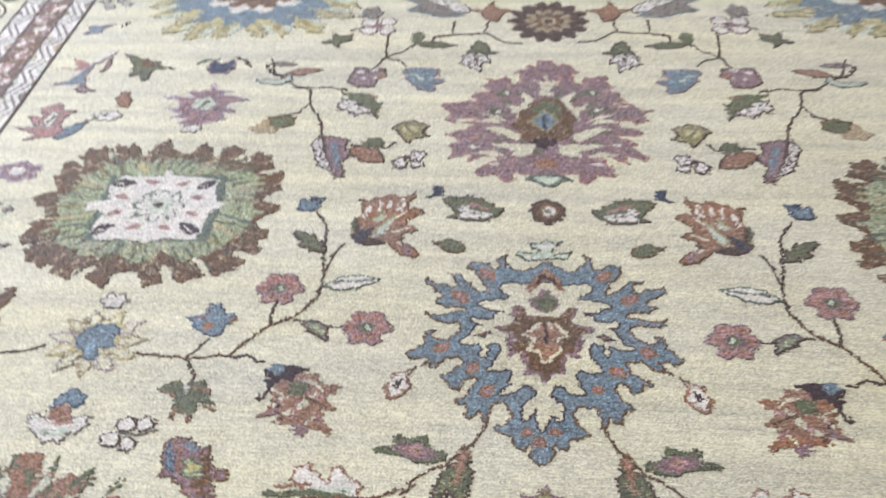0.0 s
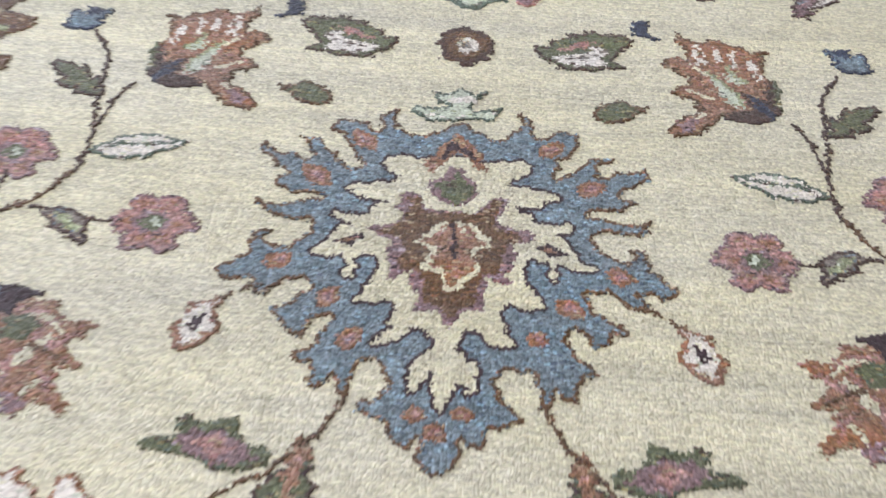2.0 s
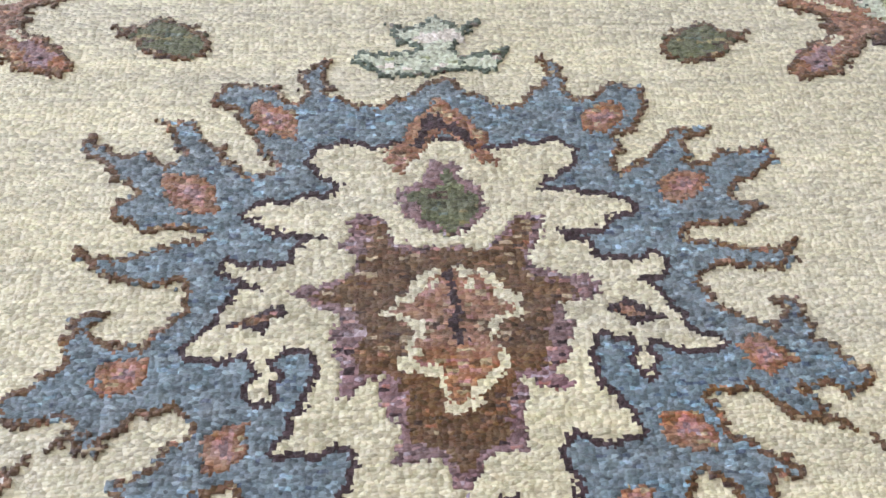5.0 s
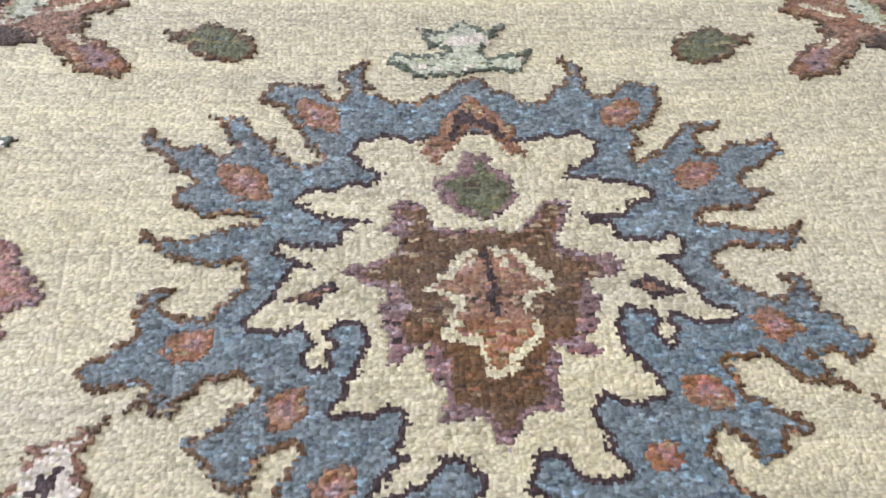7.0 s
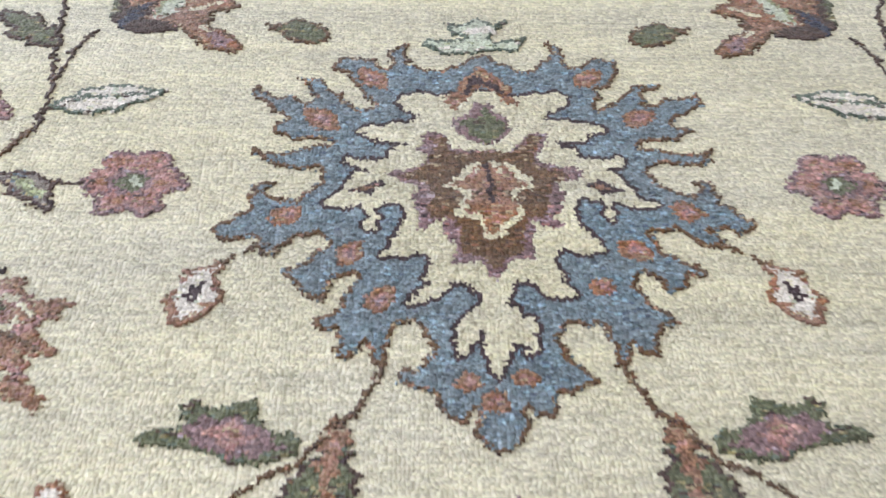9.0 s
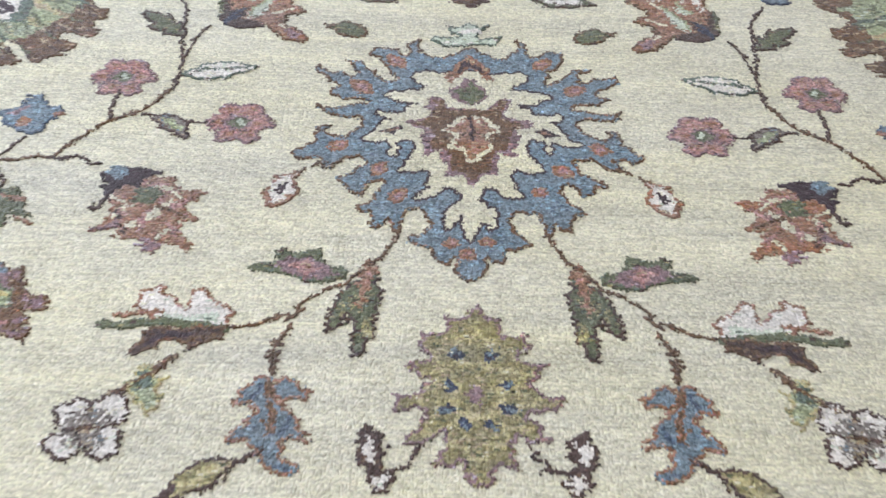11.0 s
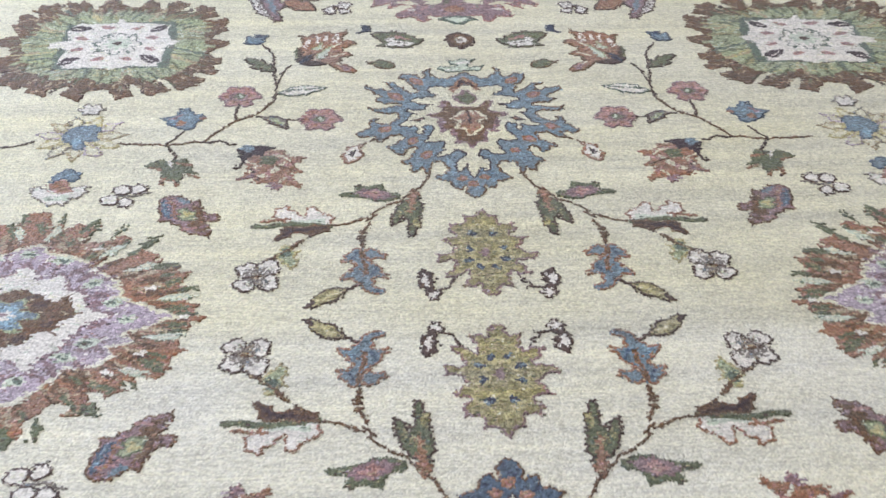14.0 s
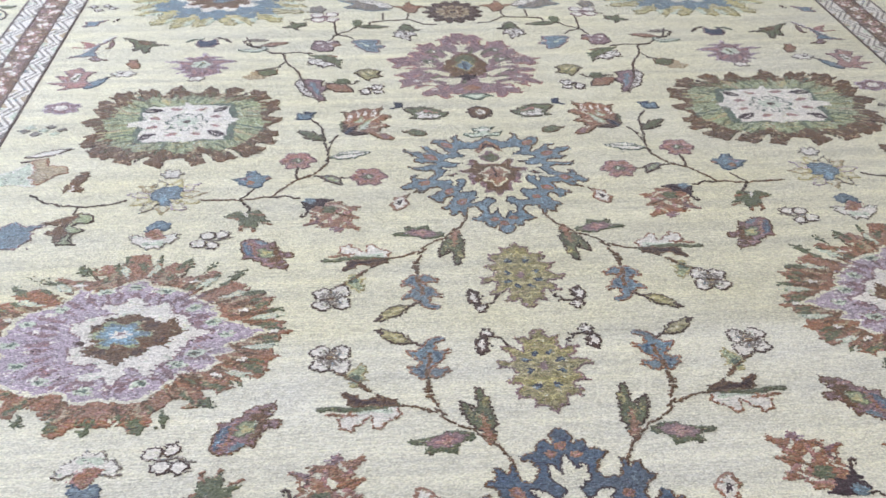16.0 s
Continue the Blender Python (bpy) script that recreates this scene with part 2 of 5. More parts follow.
        if teeth:
            prof = prof * (0.5 + 0.6 * (1 - (s * teeth) % 1))
        m = (s > 0) & (s < 1) & (d < prof)
        self.put(m, col, edge)
        if vein:
            self.put(m & (d < 0.7) & (s > 0.12) & (s < 0.85), vein)
        return self

    def line(self, col, pts, w=0.8, broken=0.0):
        m = np.zeros(self.a.shape, bool)
        for (x0, y0), (x1, y1) in zip(pts, pts[1:]):
            dx, dy = x1 - x0, y1 - y0
            s = np.clip(((self.x - x0) * dx + (self.y - y0) * dy) / max(dx * dx + dy * dy, 1e-6), 0, 1)
            m |= np.hypot(self.x - x0 - s * dx, self.y - y0 - s * dy) < w
        return self.put(m, col)

    def meshes(self, name):
        """One mesh a part, the motif's own first: the knots as raised pile with sides, heights and outline a little uneven, and odd knots of a neighbouring shade."""
        a = self.a.copy()
        odd, which = (np.repeat(v, 3, 1)[:, :a.shape[1]] for v in (self.rng.uniform(0, 1, a.shape), self.rng.randint(0, 3, a.shape)))
        clump = self.soft(a.shape, 6)
        for base, kin in MIX.items():
            m = (self.a == COLOUR[base]) & (odd < (0.4 if base == "fleck" else 0.13) + 0.26 * clump)
            for k in range(3):
                a[m & (which == k)] = COLOUR[kin[k]]
        h, w = a.shape[0] + 2, a.shape[1] + 2
        jit = self.rng.uniform(-0.3, 0.3, (h + 1, w + 1, 2))
        hgt = self.rng.uniform(0.0003, 0.0017, (h + 1, w + 1))
        return [(sub or name, self.pile(sub or name, np.pad(np.where(self.layer == k, a, 0), 1), jit, hgt)) for k, sub in enumerate(self.names)]

    def pile(self, name, pad, jit, hgt):
        h, w = pad.shape
        r, c = np.nonzero(pad)
        corner = lambda rr, cc: rr * (w + 1) + cc
        low = (h + 1) * (w + 1)
        quads, slots = [np.stack([corner(r, c), corner(r, c + 1), corner(r + 1, c + 1), corner(r + 1, c)], 1)], [pad[r, c]]
        for dr, dc, p, q in ((-1, 0, (0, 0), (0, 1)), (0, 1, (0, 1), (1, 1)), (1, 0, (1, 1), (1, 0)), (0, -1, (1, 0), (0, 0))):
            k = pad[r + dr, c + dc] == 0
            rr, cc = r[k], c[k]
            A, B = corner(rr + p[0], cc + p[1]), corner(rr + q[0], cc + q[1])
            quads.append(np.stack([A, A + low, B + low, B], 1))
            slots.append(pad[rr, cc])
        quads, slots = np.concatenate(quads), np.concatenate(slots)
        ids, inv = np.unique(quads, return_inverse=True)
        flat = ids % low
        vr, vc = flat // (w + 1), flat % (w + 1)
        cell = KNOT / self.n
        co = np.stack([(vc - 1.5 - self.rx + jit[vr, vc, 0]) * cell, (vr - 1.5 - self.ry + jit[vr, vc, 1]) * cell, np.where(ids < low, hgt[vr, vc], -0.001)], 1)
        used = np.unique(slots)
        me = bpy.data.meshes.new(name)
        me.from_pydata(co.tolist(), [], inv.reshape(-1, 4).tolist())
        for k in used.tolist():
            me.materials.append(YARN[k])
        me.polygons.foreach_set("material_index", np.searchsorted(used, slots).astype(np.int32))
        me.polygons.foreach_set("use_smooth", np.ones(len(slots), bool))
        me.update()
        return me


rug = tagged(new("area_rug"), "hand-knotted cream wool rug with slate, rust and green floral pattern", "rug")
FIELD_L, FIELD_R, FIELD_END = -306, 318, 480
BORDER = 150
LO, HI = (FIELD_L - BORDER, MID - FIELD_END - BORDER), (FIELD_R + BORDER, MID + FIELD_END + BORDER)
box("pile_ground", (LO[0] * KNOT, LO[1] * KNOT, -0.012), (HI[0] * KNOT, HI[1] * KNOT, 0), YARN[COLOUR["cream"]], rug, "cream wool pile field with soft dye bands")


def drift(x, y):
    """The weave drifts: the half to the east is a little wider and higher than its twin."""
    if x <= 0:
        return x, y
    if y < MID:
        return round(x + 3 * min(1, x / 90) + 7 * min(1, max(0, (x - 150) / 40))), y - 2
    return round(x + 2 * min(1, max(0, (x - 90) / 50)) + 8 * min(1, max(0, (x - 150) / 40))), y + (2 if x > 95 else 0)


def place(name, chart, x, y, copies="q", label="", turn=0.0, east=1.0, still=False):
    """copies: 1 as drawn; m mirrored over the cross axis; v both; h also over the long axis; q all four."""
    made = chart.meshes(name)
    for fx in ((1, -1) if copies in "hq" else (1,)):
        for fy in ((1, -1) if copies in "vq" else (-1,) if copies == "m" else (1,)):
            ob = new(name, made[0][1])
            dx, dy = x * fx, y if fy > 0 else 2 * MID - y
            if not still:
                dx, dy = drift(dx, dy)
            ob.location = (dx * KNOT, dy * KNOT, 0)
            ob.rotation_euler = (0, 0, radians(turn) * fx * fy)
            ob.scale = (fx * (east if fx < 0 else 1), fy, 1)
            ob.parent = rug
            if label:
                tagged(ob, label)
            for sub, me in made[1:]:
                new(sub, me).parent = ob


# blue palmette on the long axis
PETALS = [(-1, 49), (-5, 46), (-6, 45), (-10, 43), (-13, 43), (-15, 43), (-17, 45), (-18, 48), (-18, 51), (-18, 53), (-20, 52), (-22, 50), (-23, 50), (-22, 45), (-23, 43), (-25, 45), (-27, 47), (-29, 47), (-32, 47), (-36, 47), (-36, 44), (-33, 41), (-32, 39), (-30, 37), (-29, 35), (-28, 33), (-26, 30), (-28, 29), (-31, 30), (-32, 31), (-34, 34), (-35, 35), (-37, 37), (-39, 39), (-42, 39), (-45, 39), (-43, 38), (-41, 36), (-40, 34), (-39, 33)]
PETALS += [(-41, 31), (-43, 31), (-46, 33), (-49, 33), (-51, 34), (-54, 37), (-55, 35), (-53, 32), (-51, 31), (-50, 28), (-48, 28), (-46, 26), (-47, 25), (-48, 24), (-49, 23), (-48, 21), (-46, 20), (-44, 19), (-41, 19), (-38, 19), (-35, 19), (-36, 18), (-38, 17), (-40, 16), (-43, 16), (-47, 15), (-50, 15), (-52, 17), (-53, 15), (-51, 14), (-50, 13), (-47, 11), (-43, 10), (-40, 10), (-37, 11), (-37, 9), (-37, 7), (-38, 5), (-39, 4), (-41, 2)]
PETALS += [(-42, 1), (-45, 1), (-47, 2), (-48, 3), (-48, 4), (-46, 6), (-49, 6), (-51, 5), (-52, 4), (-52, 1), (-51, -1), (-52, -2), (-54, -3), (-55, -5), (-58, -6), (-58, -8), (-56, -10), (-54, -10), (-51, -9), (-49, -9), (-49, -10), (-49, -11), (-49, -13), (-47, -13), (-46, -14), (-44, -13), (-44, -12), (-42, -10), (-41, -9), (-38, -8), (-35, -8), (-34, -10), (-34, -11), (-35, -12), (-37, -13), (-38, -15), (-39, -16), (-41, -16), (-43, -17), (-42, -19)]
PETALS += [(-40, -22), (-38, -24), (-35, -25), (-34, -24), (-34, -22), (-33, -20), (-30, -19), (-28, -19), (-29, -21), (-30, -23), (-31, -26), (-33, -27), (-35, -28), (-36, -30), (-35, -31), (-32, -31), (-31, -34), (-32, -36), (-31, -38), (-30, -38), (-28, -37), (-27, -35), (-26, -34), (-25, -36), (-25, -39), (-22, -40), (-22, -36), (-21, -34), (-21, -32), (-20, -30), (-18, -30), (-16, -30), (-15, -32), (-14, -34), (-14, -36), (-15, -39), (-16, -40), (-19, -40), (-20, -41), (-20, -43)]
PETALS += [(-17, -44), (-14, -45), (-13, -46), (-12, -48), (-11, -50), (-8, -51), (-7, -50), (-6, -48), (-5, -50), (-6, -52), (-5, -54), (-3, -56), (-2, -57), (-1, -57), (0, -56), (2, -55), (3, -53), (4, -52), (4, -51), (4, -49), (6, -50), (8, -50), (10, -49), (10, -46), (11, -45), (13, -45), (15, -44), (18, -43), (16, -42), (15, -40), (13, -38), (12, -36), (11, -35), (12, -32), (13, -31), (16, -30), (18, -31)]
PETALS += [(19, -30), (20, -32), (20, -34), (21, -36), (21, -40), (24, -39), (24, -36), (25, -34), (26, -35), (27, -37), (29, -38), (30, -38), (31, -36), (30, -34), (31, -31), (34, -31), (35, -30), (34, -28), (32, -27), (30, -26), (29, -23), (28, -21)]
PETALS += [(30, -18), (32, -20), (33, -20)]
PETALS += [(33, -22), (35, -23), (38, -22), (38, -20), (39, -19), (42, -19), (42, -16), (40, -16), (37, -15), (36, -13), (35, -13), (34, -12), (34, -10), (33, -9), (33, -7), (36, -7), (39, -7), (40, -8), (41, -9), (43, -11), (44, -12), (46, -12), (48, -10), (47, -8), (46, -7), (47, -7), (50, -7), (52, -8), (56, -7), (56, -5), (54, -3), (52, -1), (51, 0), (49, 1), (50, 3), (50, 5), (49, 7), (46, 7), (44, 7), (47, 5)]
PETALS += [(46, 4), (44, 3), (41, 3), (39, 4), (38, 5), (37, 6), (36, 7), (35, 9), (35, 10), (36, 11), (39, 12), (42, 12), (46, 11), (50, 13), (51, 15), (51, 17), (49, 16), (45, 15), (42, 16), (38, 16), (36, 17), (35, 18), (36, 19), (39, 19), (43, 19), (46, 21), (47, 23), (46, 23), (44, 24), (44, 26), (46, 28), (49, 29), (51, 31), (52, 35), (52, 36), (50, 35), (46, 34), (43, 33), (40, 31), (38, 31)]
PETALS += [(38, 33), (38, 35), (41, 37), (43, 39), (40, 38), (37, 38), (35, 37), (33, 35), (32, 33), (30, 31), (28, 30), (26, 30), (26, 31), (27, 34), (27, 36), (30, 37), (32, 40), (33, 44), (33, 47), (30, 48), (28, 48), (26, 47), (24, 45), (21, 45), (21, 47), (21, 49), (20, 51), (19, 52), (16, 54), (17, 50), (16, 47), (14, 45), (11, 43), (9, 43), (7, 44), (6, 45), (4, 46), (2, 48)]
STAR = [(-1, 35), (-10, 34), (-19, 34), (-20, 32), (-19, 29), (-17, 28), (-15, 26), (-18, 25), (-23, 24), (-28, 23), (-30, 22), (-29, 22), (-27, 20), (-25, 19), (-21, 18), (-17, 18), (-20, 17), (-22, 15), (-23, 13), (-26, 12), (-31, 13), (-32, 12), (-30, 11), (-26, 9), (-29, 9), (-31, 6), (-31, 5), (-33, 4), (-34, 2), (-35, 1), (-36, 0), (-36, -1), (-33, -1), (-29, -1), (-28, 0), (-27, -2), (-27, -5), (-27, -7), (-25, -7), (-25, -4)]
STAR += [(-25, -1), (-23, 1), (-20, 0), (-19, -1), (-19, -4), (-19, -6), (-20, -8), (-21, -9), (-21, -11), (-22, -13), (-24, -14), (-22, -14), (-19, -14), (-17, -13), (-16, -13), (-14, -13), (-13, -14), (-13, -17), (-14, -19), (-15, -22), (-18, -25), (-14, -25), (-11, -24), (-9, -21), (-7, -20), (-5, -22), (-4, -25), (-5, -27), (-7, -29), (-8, -31), (-9, -34), (-9, -37), (-8, -38), (-7, -36), (-6, -35), (-4, -34), (-4, -31), (-3, -31), (-3, -34), (-3, -37)]
STAR += [(-2, -39), (-1, -42), (0, -40), (1, -39), (1, -36), (2, -34), (3, -35), (4, -35), (5, -37), (6, -37), (7, -34), (7, -31), (6, -29), (4, -29), (3, -27), (2, -26), (3, -22), (4, -20), (6, -20), (8, -22), (9, -23), (10, -24), (14, -24), (15, -23), (13, -21), (12, -20), (13, -19), (12, -17), (12, -14), (12, -13), (14, -12), (17, -13), (19, -13), (22, -13), (23, -13), (22, -12), (21, -10), (20, -8), (18, -6), (18, -3)]
STAR += [(18, -1), (18, 1), (20, 2), (21, 2), (23, 1), (24, 0), (25, -3), (25, -6), (26, -6), (26, -4), (26, -2), (26, 1), (27, 1), (29, 0), (30, -1), (33, -1), (35, -1), (35, 1), (33, 1), (32, 2), (31, 4), (30, 5), (29, 7), (27, 9), (25, 10), (28, 11), (30, 11), (31, 13), (29, 14), (27, 13), (24, 13), (20, 14), (19, 16), (17, 17), (15, 19), (19, 19), (22, 20), (25, 21), (27, 22), (28, 23)]
STAR += [(27, 24), (24, 24), (20, 25), (16, 25), (13, 26), (15, 28), (17, 29), (19, 31), (19, 33), (19, 35), (15, 35), (10, 34), (7, 34)]
HEART = [(-6, 16), (-9, 18), (-10, 21), (-11, 22), (-14, 21), (-15, 20), (-15, 16), (-14, 14), (-15, 11), (-18, 10), (-21, 9), (-23, 9), (-19, 6), (-16, 5), (-17, 2), (-16, -1), (-15, -3), (-16, -5), (-16, -7), (-14, -7), (-12, -5), (-10, -4), (-10, -7), (-10, -9), (-9, -10), (-8, -13), (-9, -15), (-10, -16), (-6, -16), (-3, -15), (-2, -17), (-1, -19), (0, -20), (1, -19), (2, -17), (4, -15), (6, -15), (9, -15), (8, -13), (8, -10)]
HEART += [(9, -8), (8, -6), (8, -4), (10, -6), (14, -6), (15, -5), (13, -3), (15, -2), (15, 4), (14, 6), (17, 6), (21, 8), (19, 11), (15, 11), (12, 12), (11, 15), (13, 17), (13, 21), (10, 22), (9, 21), (8, 19), (6, 18), (5, 16)]
EYES = [(-30, 43, -23, 36), (-42, 28, -33, 22), (-47, -5, -40, -2), (-32, -17, -27, -10), (21, 38, 30, 42), (32, 25, 40, 28), (38, -1, 46, -3), (26, -10, 32, -15), (19, -20, 23, -23), (-26, -27, -20, -22)]
# The southern copy has darker denim petals instead of slate.
for petal_col_, copies_ in (("slate", "1"), ("denim", "m")):
    c = Chart(66, 66, 2, 1.0, 2, 0.3)
    c.poly(petal_col_, PETALS, "brown")
    grown = c.inside(STAR)
    for _ in range(2):
        p_ = np.pad(grown, 1)
        grown = p_[1:-1, 1:-1] | p_[:-2, 1:-1] | p_[2:, 1:-1] | p_[1:-1, :-2] | p_[1:-1, 2:]
    c.put(grown & (c.a > 0), "aubergine")
    c.poly("cream", STAR)
    c.sub("heart")
    c.poly("mauve", HEART)
    c.poly("brown", [(-6, 15), (-9, 17), (-10, 20), (-13, 20), (-13, 16), (-14, 14), (-14, 11), (-17, 9), (-20, 8), (-19, 7), (-14, 6), (-13, 3), (-14, -1), (-13, -4), (-11, -4), (-9, -4), (-8, -5), (-7, -8), (-7, -12), (-6, -13), (-4, -13), (-3, -14), (-2, -16), (0, -17), (1, -16), (2, -14), (5, -13), (6, -9), (7, -6), (7, -4), (10, -4), (12, -3), (13, 3), (13, 6), (17, 6), (18, 8), (16, 10), (10, 11), (10, 15), (12, 17), (12, 20), (9, 21), (8, 18), (5, 16)])
    c.poly("cream", [(0, 12), (-3, 12), (-5, 11), (-6, 9), (-8, 8), (-9, 7), (-10, 6), (-10, 5), (-8, 4), (-6, 3), (-6, 1), (-8, -2), (-8, -4), (-5, -4), (-3, -6), (-2, -9), (-1, -10), (1, -9), (2, -8), (3, -6), (7, -3), (6, -1), (5, 1), (6, 3), (9, 4), (10, 7), (8, 8), (6, 9), (6, 11), (4, 12), (3, 12)])
    c.poly("rust", [(0, 12), (-3, 11), (-4, 9), (-5, 8), (-9, 6), (-8, 5), (-4, 4), (-4, 3), (-5, 1), (-6, -1), (-6, -3), (-3, -3), (-2, -6), (-1, -8), (0, -8), (1, -7), (2, -5), (3, -4), (5, -3), (5, 0), (4, 3), (5, 4), (8, 5), (8, 6), (5, 8), (5, 9), (4, 11), (2, 11)])
    for s_ in (-1, 1):
        c.line("pink", [(2 * s_, 10), (4 * s_, 8)], 0.5)
        c.line("brown", [(1.5 * s_, 4), (4 * s_, 2)], 0.5)
        c.line("cream", [(3 * s_, 9), (1.5 * s_, 11.5)], 0.4)
    c.line("aubergine", [(0, 11), (0, 1)], 0.6)
    c.poly("mauve", [(-3, 31), (0, 31), (2, 31), (2, 28), (5, 27), (6, 23), (5, 21), (3, 19), (0, 17), (-3, 18), (-6, 20), (-7, 21), (-7, 26), (-5, 27), (-3, 27)])
    c.poly("green", [(-1, 30), (1, 29), (2, 26), (4, 26), (5, 23), (3, 20), (1, 19), (-1, 17), (-2, 19), (-4, 20), (-4, 23), (-6, 25), (-2, 26), (-1, 27)])
    c.sub("cap").poly("rust", [(-1, 44), (-3, 41), (-6, 39), (-7, 36), (-8, 34), (-9, 32), (-9, 30), (-7, 29), (-6, 31), (-4, 33), (-2, 35), (-1, 37), (1, 36), (3, 34), (5, 31), (8, 30), (7, 33), (6, 37), (4, 40), (2, 42)])
    c.poly("aubergine", [(-1, 41), (-3, 40), (-4, 37), (-6, 34), (-4, 34), (-2, 37), (0, 38), (3, 35), (5, 33), (4, 37), (2, 38), (0, 40)])
    for x0_, y0_, x1_, y1_ in EYES:
        c.sub("petal_eye").leaf("rust", x0_, y0_, x1_, y1_, 2.9, 0, None, None, 0.9)
        c.leaf("pink", x0_ * 0.8 + x1_ * 0.2, y0_ * 0.8 + y1_ * 0.2, x0_ * 0.25 + x1_ * 0.75, y0_ * 0.25 + y1_ * 0.75, 1.4)
        c.line("mauve", [(x0_ * 0.6 + x1_ * 0.4, y0_ * 0.6 + y1_ * 0.4), (x0_ * 0.4 + x1_ * 0.6, y0_ * 0.4 + y1_ * 0.6)], 0.5)
    for mx_, my_ in ((-7, -43), (-1.5, -47), (4, -42)):
        c.sub("petal_eye").blob("rust", mx_, my_, 2.5, 2.2)
        c.blob("pink", mx_ + 0.4, my_, 1.2, 1.0)
    c.sub("slit").poly("aubergine", [(-30, 4), (-29, 4), (-27, 5), (-25, 6), (-23, 6), (-23, 5), (-25, 4), (-25, 3), (-27, 3), (-29, 3)])
    c.line("rust", [(-28, 4), (-25, 5)], 0.5)
    c.sub("slit").poly("aubergine", [(21, 6), (24, 7), (26, 6), (27, 5), (28, 3), (25, 3), (23, 3), (23, 4), (22, 5)])
    c.line("rust", [(23, 5.5), (26, 4)], 0.5)
    c.sub("crest").poly("mint", [(-9, 61), (-8, 59), (-7, 56), (-4, 56), (-5, 54), (-9, 54), (-11, 54), (-13, 55), (-14, 52), (-11, 50), (-8, 49), (0, 50), (7, 50), (9, 51), (10, 53), (11, 54), (11, 56), (8, 55), (4, 54), (2, 55), (3, 57), (4, 58), (6, 60), (7, 62), (5, 61), (3, 60), (1, 62), (-1, 63), (-3, 61), (-6, 60), (-7, 61)], "teal")
    c.line("mint", [(-9, 51.5), (8, 52)], 1.0)
    c.line("ivory", [(-3, 58), (3, 58)], 1.2)
    place("palmette", c, 0, 0, copies_, "slate blue palmette with rust heart")

# small ring above the palmette
c = Chart(12, 12, 3)
c.blob("umber", 0, 0, 9, 9, 8, 0.12)
c.blob("brown", 0, 0, 6.5, 6.5)
c.blob("ivory", 0, 0, 3.6, 3.6, 4, 0.2)
c.blob("grey", 0, 0, 1.6, 1.6)
place("rosette", c, 0, 82, "v", "brown ring with ivory centre")

# drop buds
c = Chart(14, 16, 4)
c.leaf("rust", 3, 8, -4, -8, 4.8, 0)
c.leaf("ivory", 2.2, 6, -3, -6, 3.4)
c.leaf("aubergine", 1.2, 3, -1.5, -3, 1.3, 3)
c.line("brown", [(3, 7), (9, 11), (13, 12)], 0.55)
place("bud", c, -59, -23, "q", "ivory bud with rust outline")

# yellow palmette with hooked tendrils
c = Chart(36, 34, 6)
FRILL = [(0, 29), (-2, 26), (-4, 24), (-5, 24), (-8, 25), (-8, 19), (-14, 19), (-15, 20), (-15, 14), (-12, 11), (-16, 10), (-20, 9), (-16, 7), (-13, 4), (-16, 1), (-22, 0), (-20, -5), (-14, -4), (-13, -7), (-16, -10), (-19, -14), (-16, -15), (-12, -13), (-8, -10), (-9, -16), (-11, -20), (-6, -20), (-5, -17), (-3, -19), (-3, -23), (-1, -25), (3, -25), (4, -23), (5, -19), (7, -20), (11, -20), (10, -16), (10, -10), (13, -13), (19, -13)]
FRILL += [(17, -11), (15, -7), (14, -5), (17, -4), (22, -4), (23, 0), (18, 0), (14, 4), (17, 8), (20, 10), (15, 10), (11, 11), (15, 15), (14, 21), (12, 19), (8, 19), (7, 25), (3, 24), (2, 27)]
c.poly("olive", FRILL, "mauve")
c.poly("straw", [(x * 0.74, y * 0.74) for x, y in FRILL])
c.poly("olive", [(x * 0.66, y * 0.66) for x, y in FRILL])
for mx_, my_ in [(-5, 12), (4, 12), (-7, 3), (8, 3), (-8, -4), (8, -4), (-3, -8), (4, -8)]:
    c.blob("straw", mx_ * 0.8, my_ * 0.8, 2.4, 2.2, 4, 0.3)
    c.blob("navy", mx_, my_, 2.1, 1.7, 4, 0.25)
    c.line("slate", [(mx_ * 1.06, my_ * 1.06), (mx_ * 1.2, my_ * 1.2)], 0.6)
c.blob("mauve", 0, 0, 2.6, 3.5, 4, 0.3)
for s_ in (-1, 1):
    c.sub("tendril").line("umber", [(14 * s_, -14), (17 * s_, -20), (23 * s_, -22)], 0.55)
    c.leaf("umber", 25 * s_, -24, 28 * s_, -9, 3.4)
    c.leaf("ivory", 26 * s_, -20, 27.5 * s_, -12, 1.3)
    c.blob("umber", 24 * s_, -24, 3.8, 3.2, 4, 0.45)
    c.blob("ivory", 24 * s_, -24, 2.6, 2.0, 4, 0.4)
place("palmette", c, 0, -94, "v", "yellow-green palmette with hooked tendrils")

# mauve blade leaf and green leaf at the foot of the blue palmette
c = Chart(20, 12, 7)
c.poly("green", [(-15, -1), (-7, 2), (-6, 7), (-1, 5), (6, 7), (8, 1), (15, -1), (13, -5), (5, -6), (-4, -3)])
c.poly("mauve", [(-8, 0), (-4, 3), (4, 3), (9, 0), (12, -3), (5, -5), (-3, -2)])
c.poly("pink", [(-3, 1), (3, 2), (7, -1), (3, -3)])
place("leaf", c, -51, -53, "q", "mauve and green blade leaf")
c = Chart(12, 20, 8)
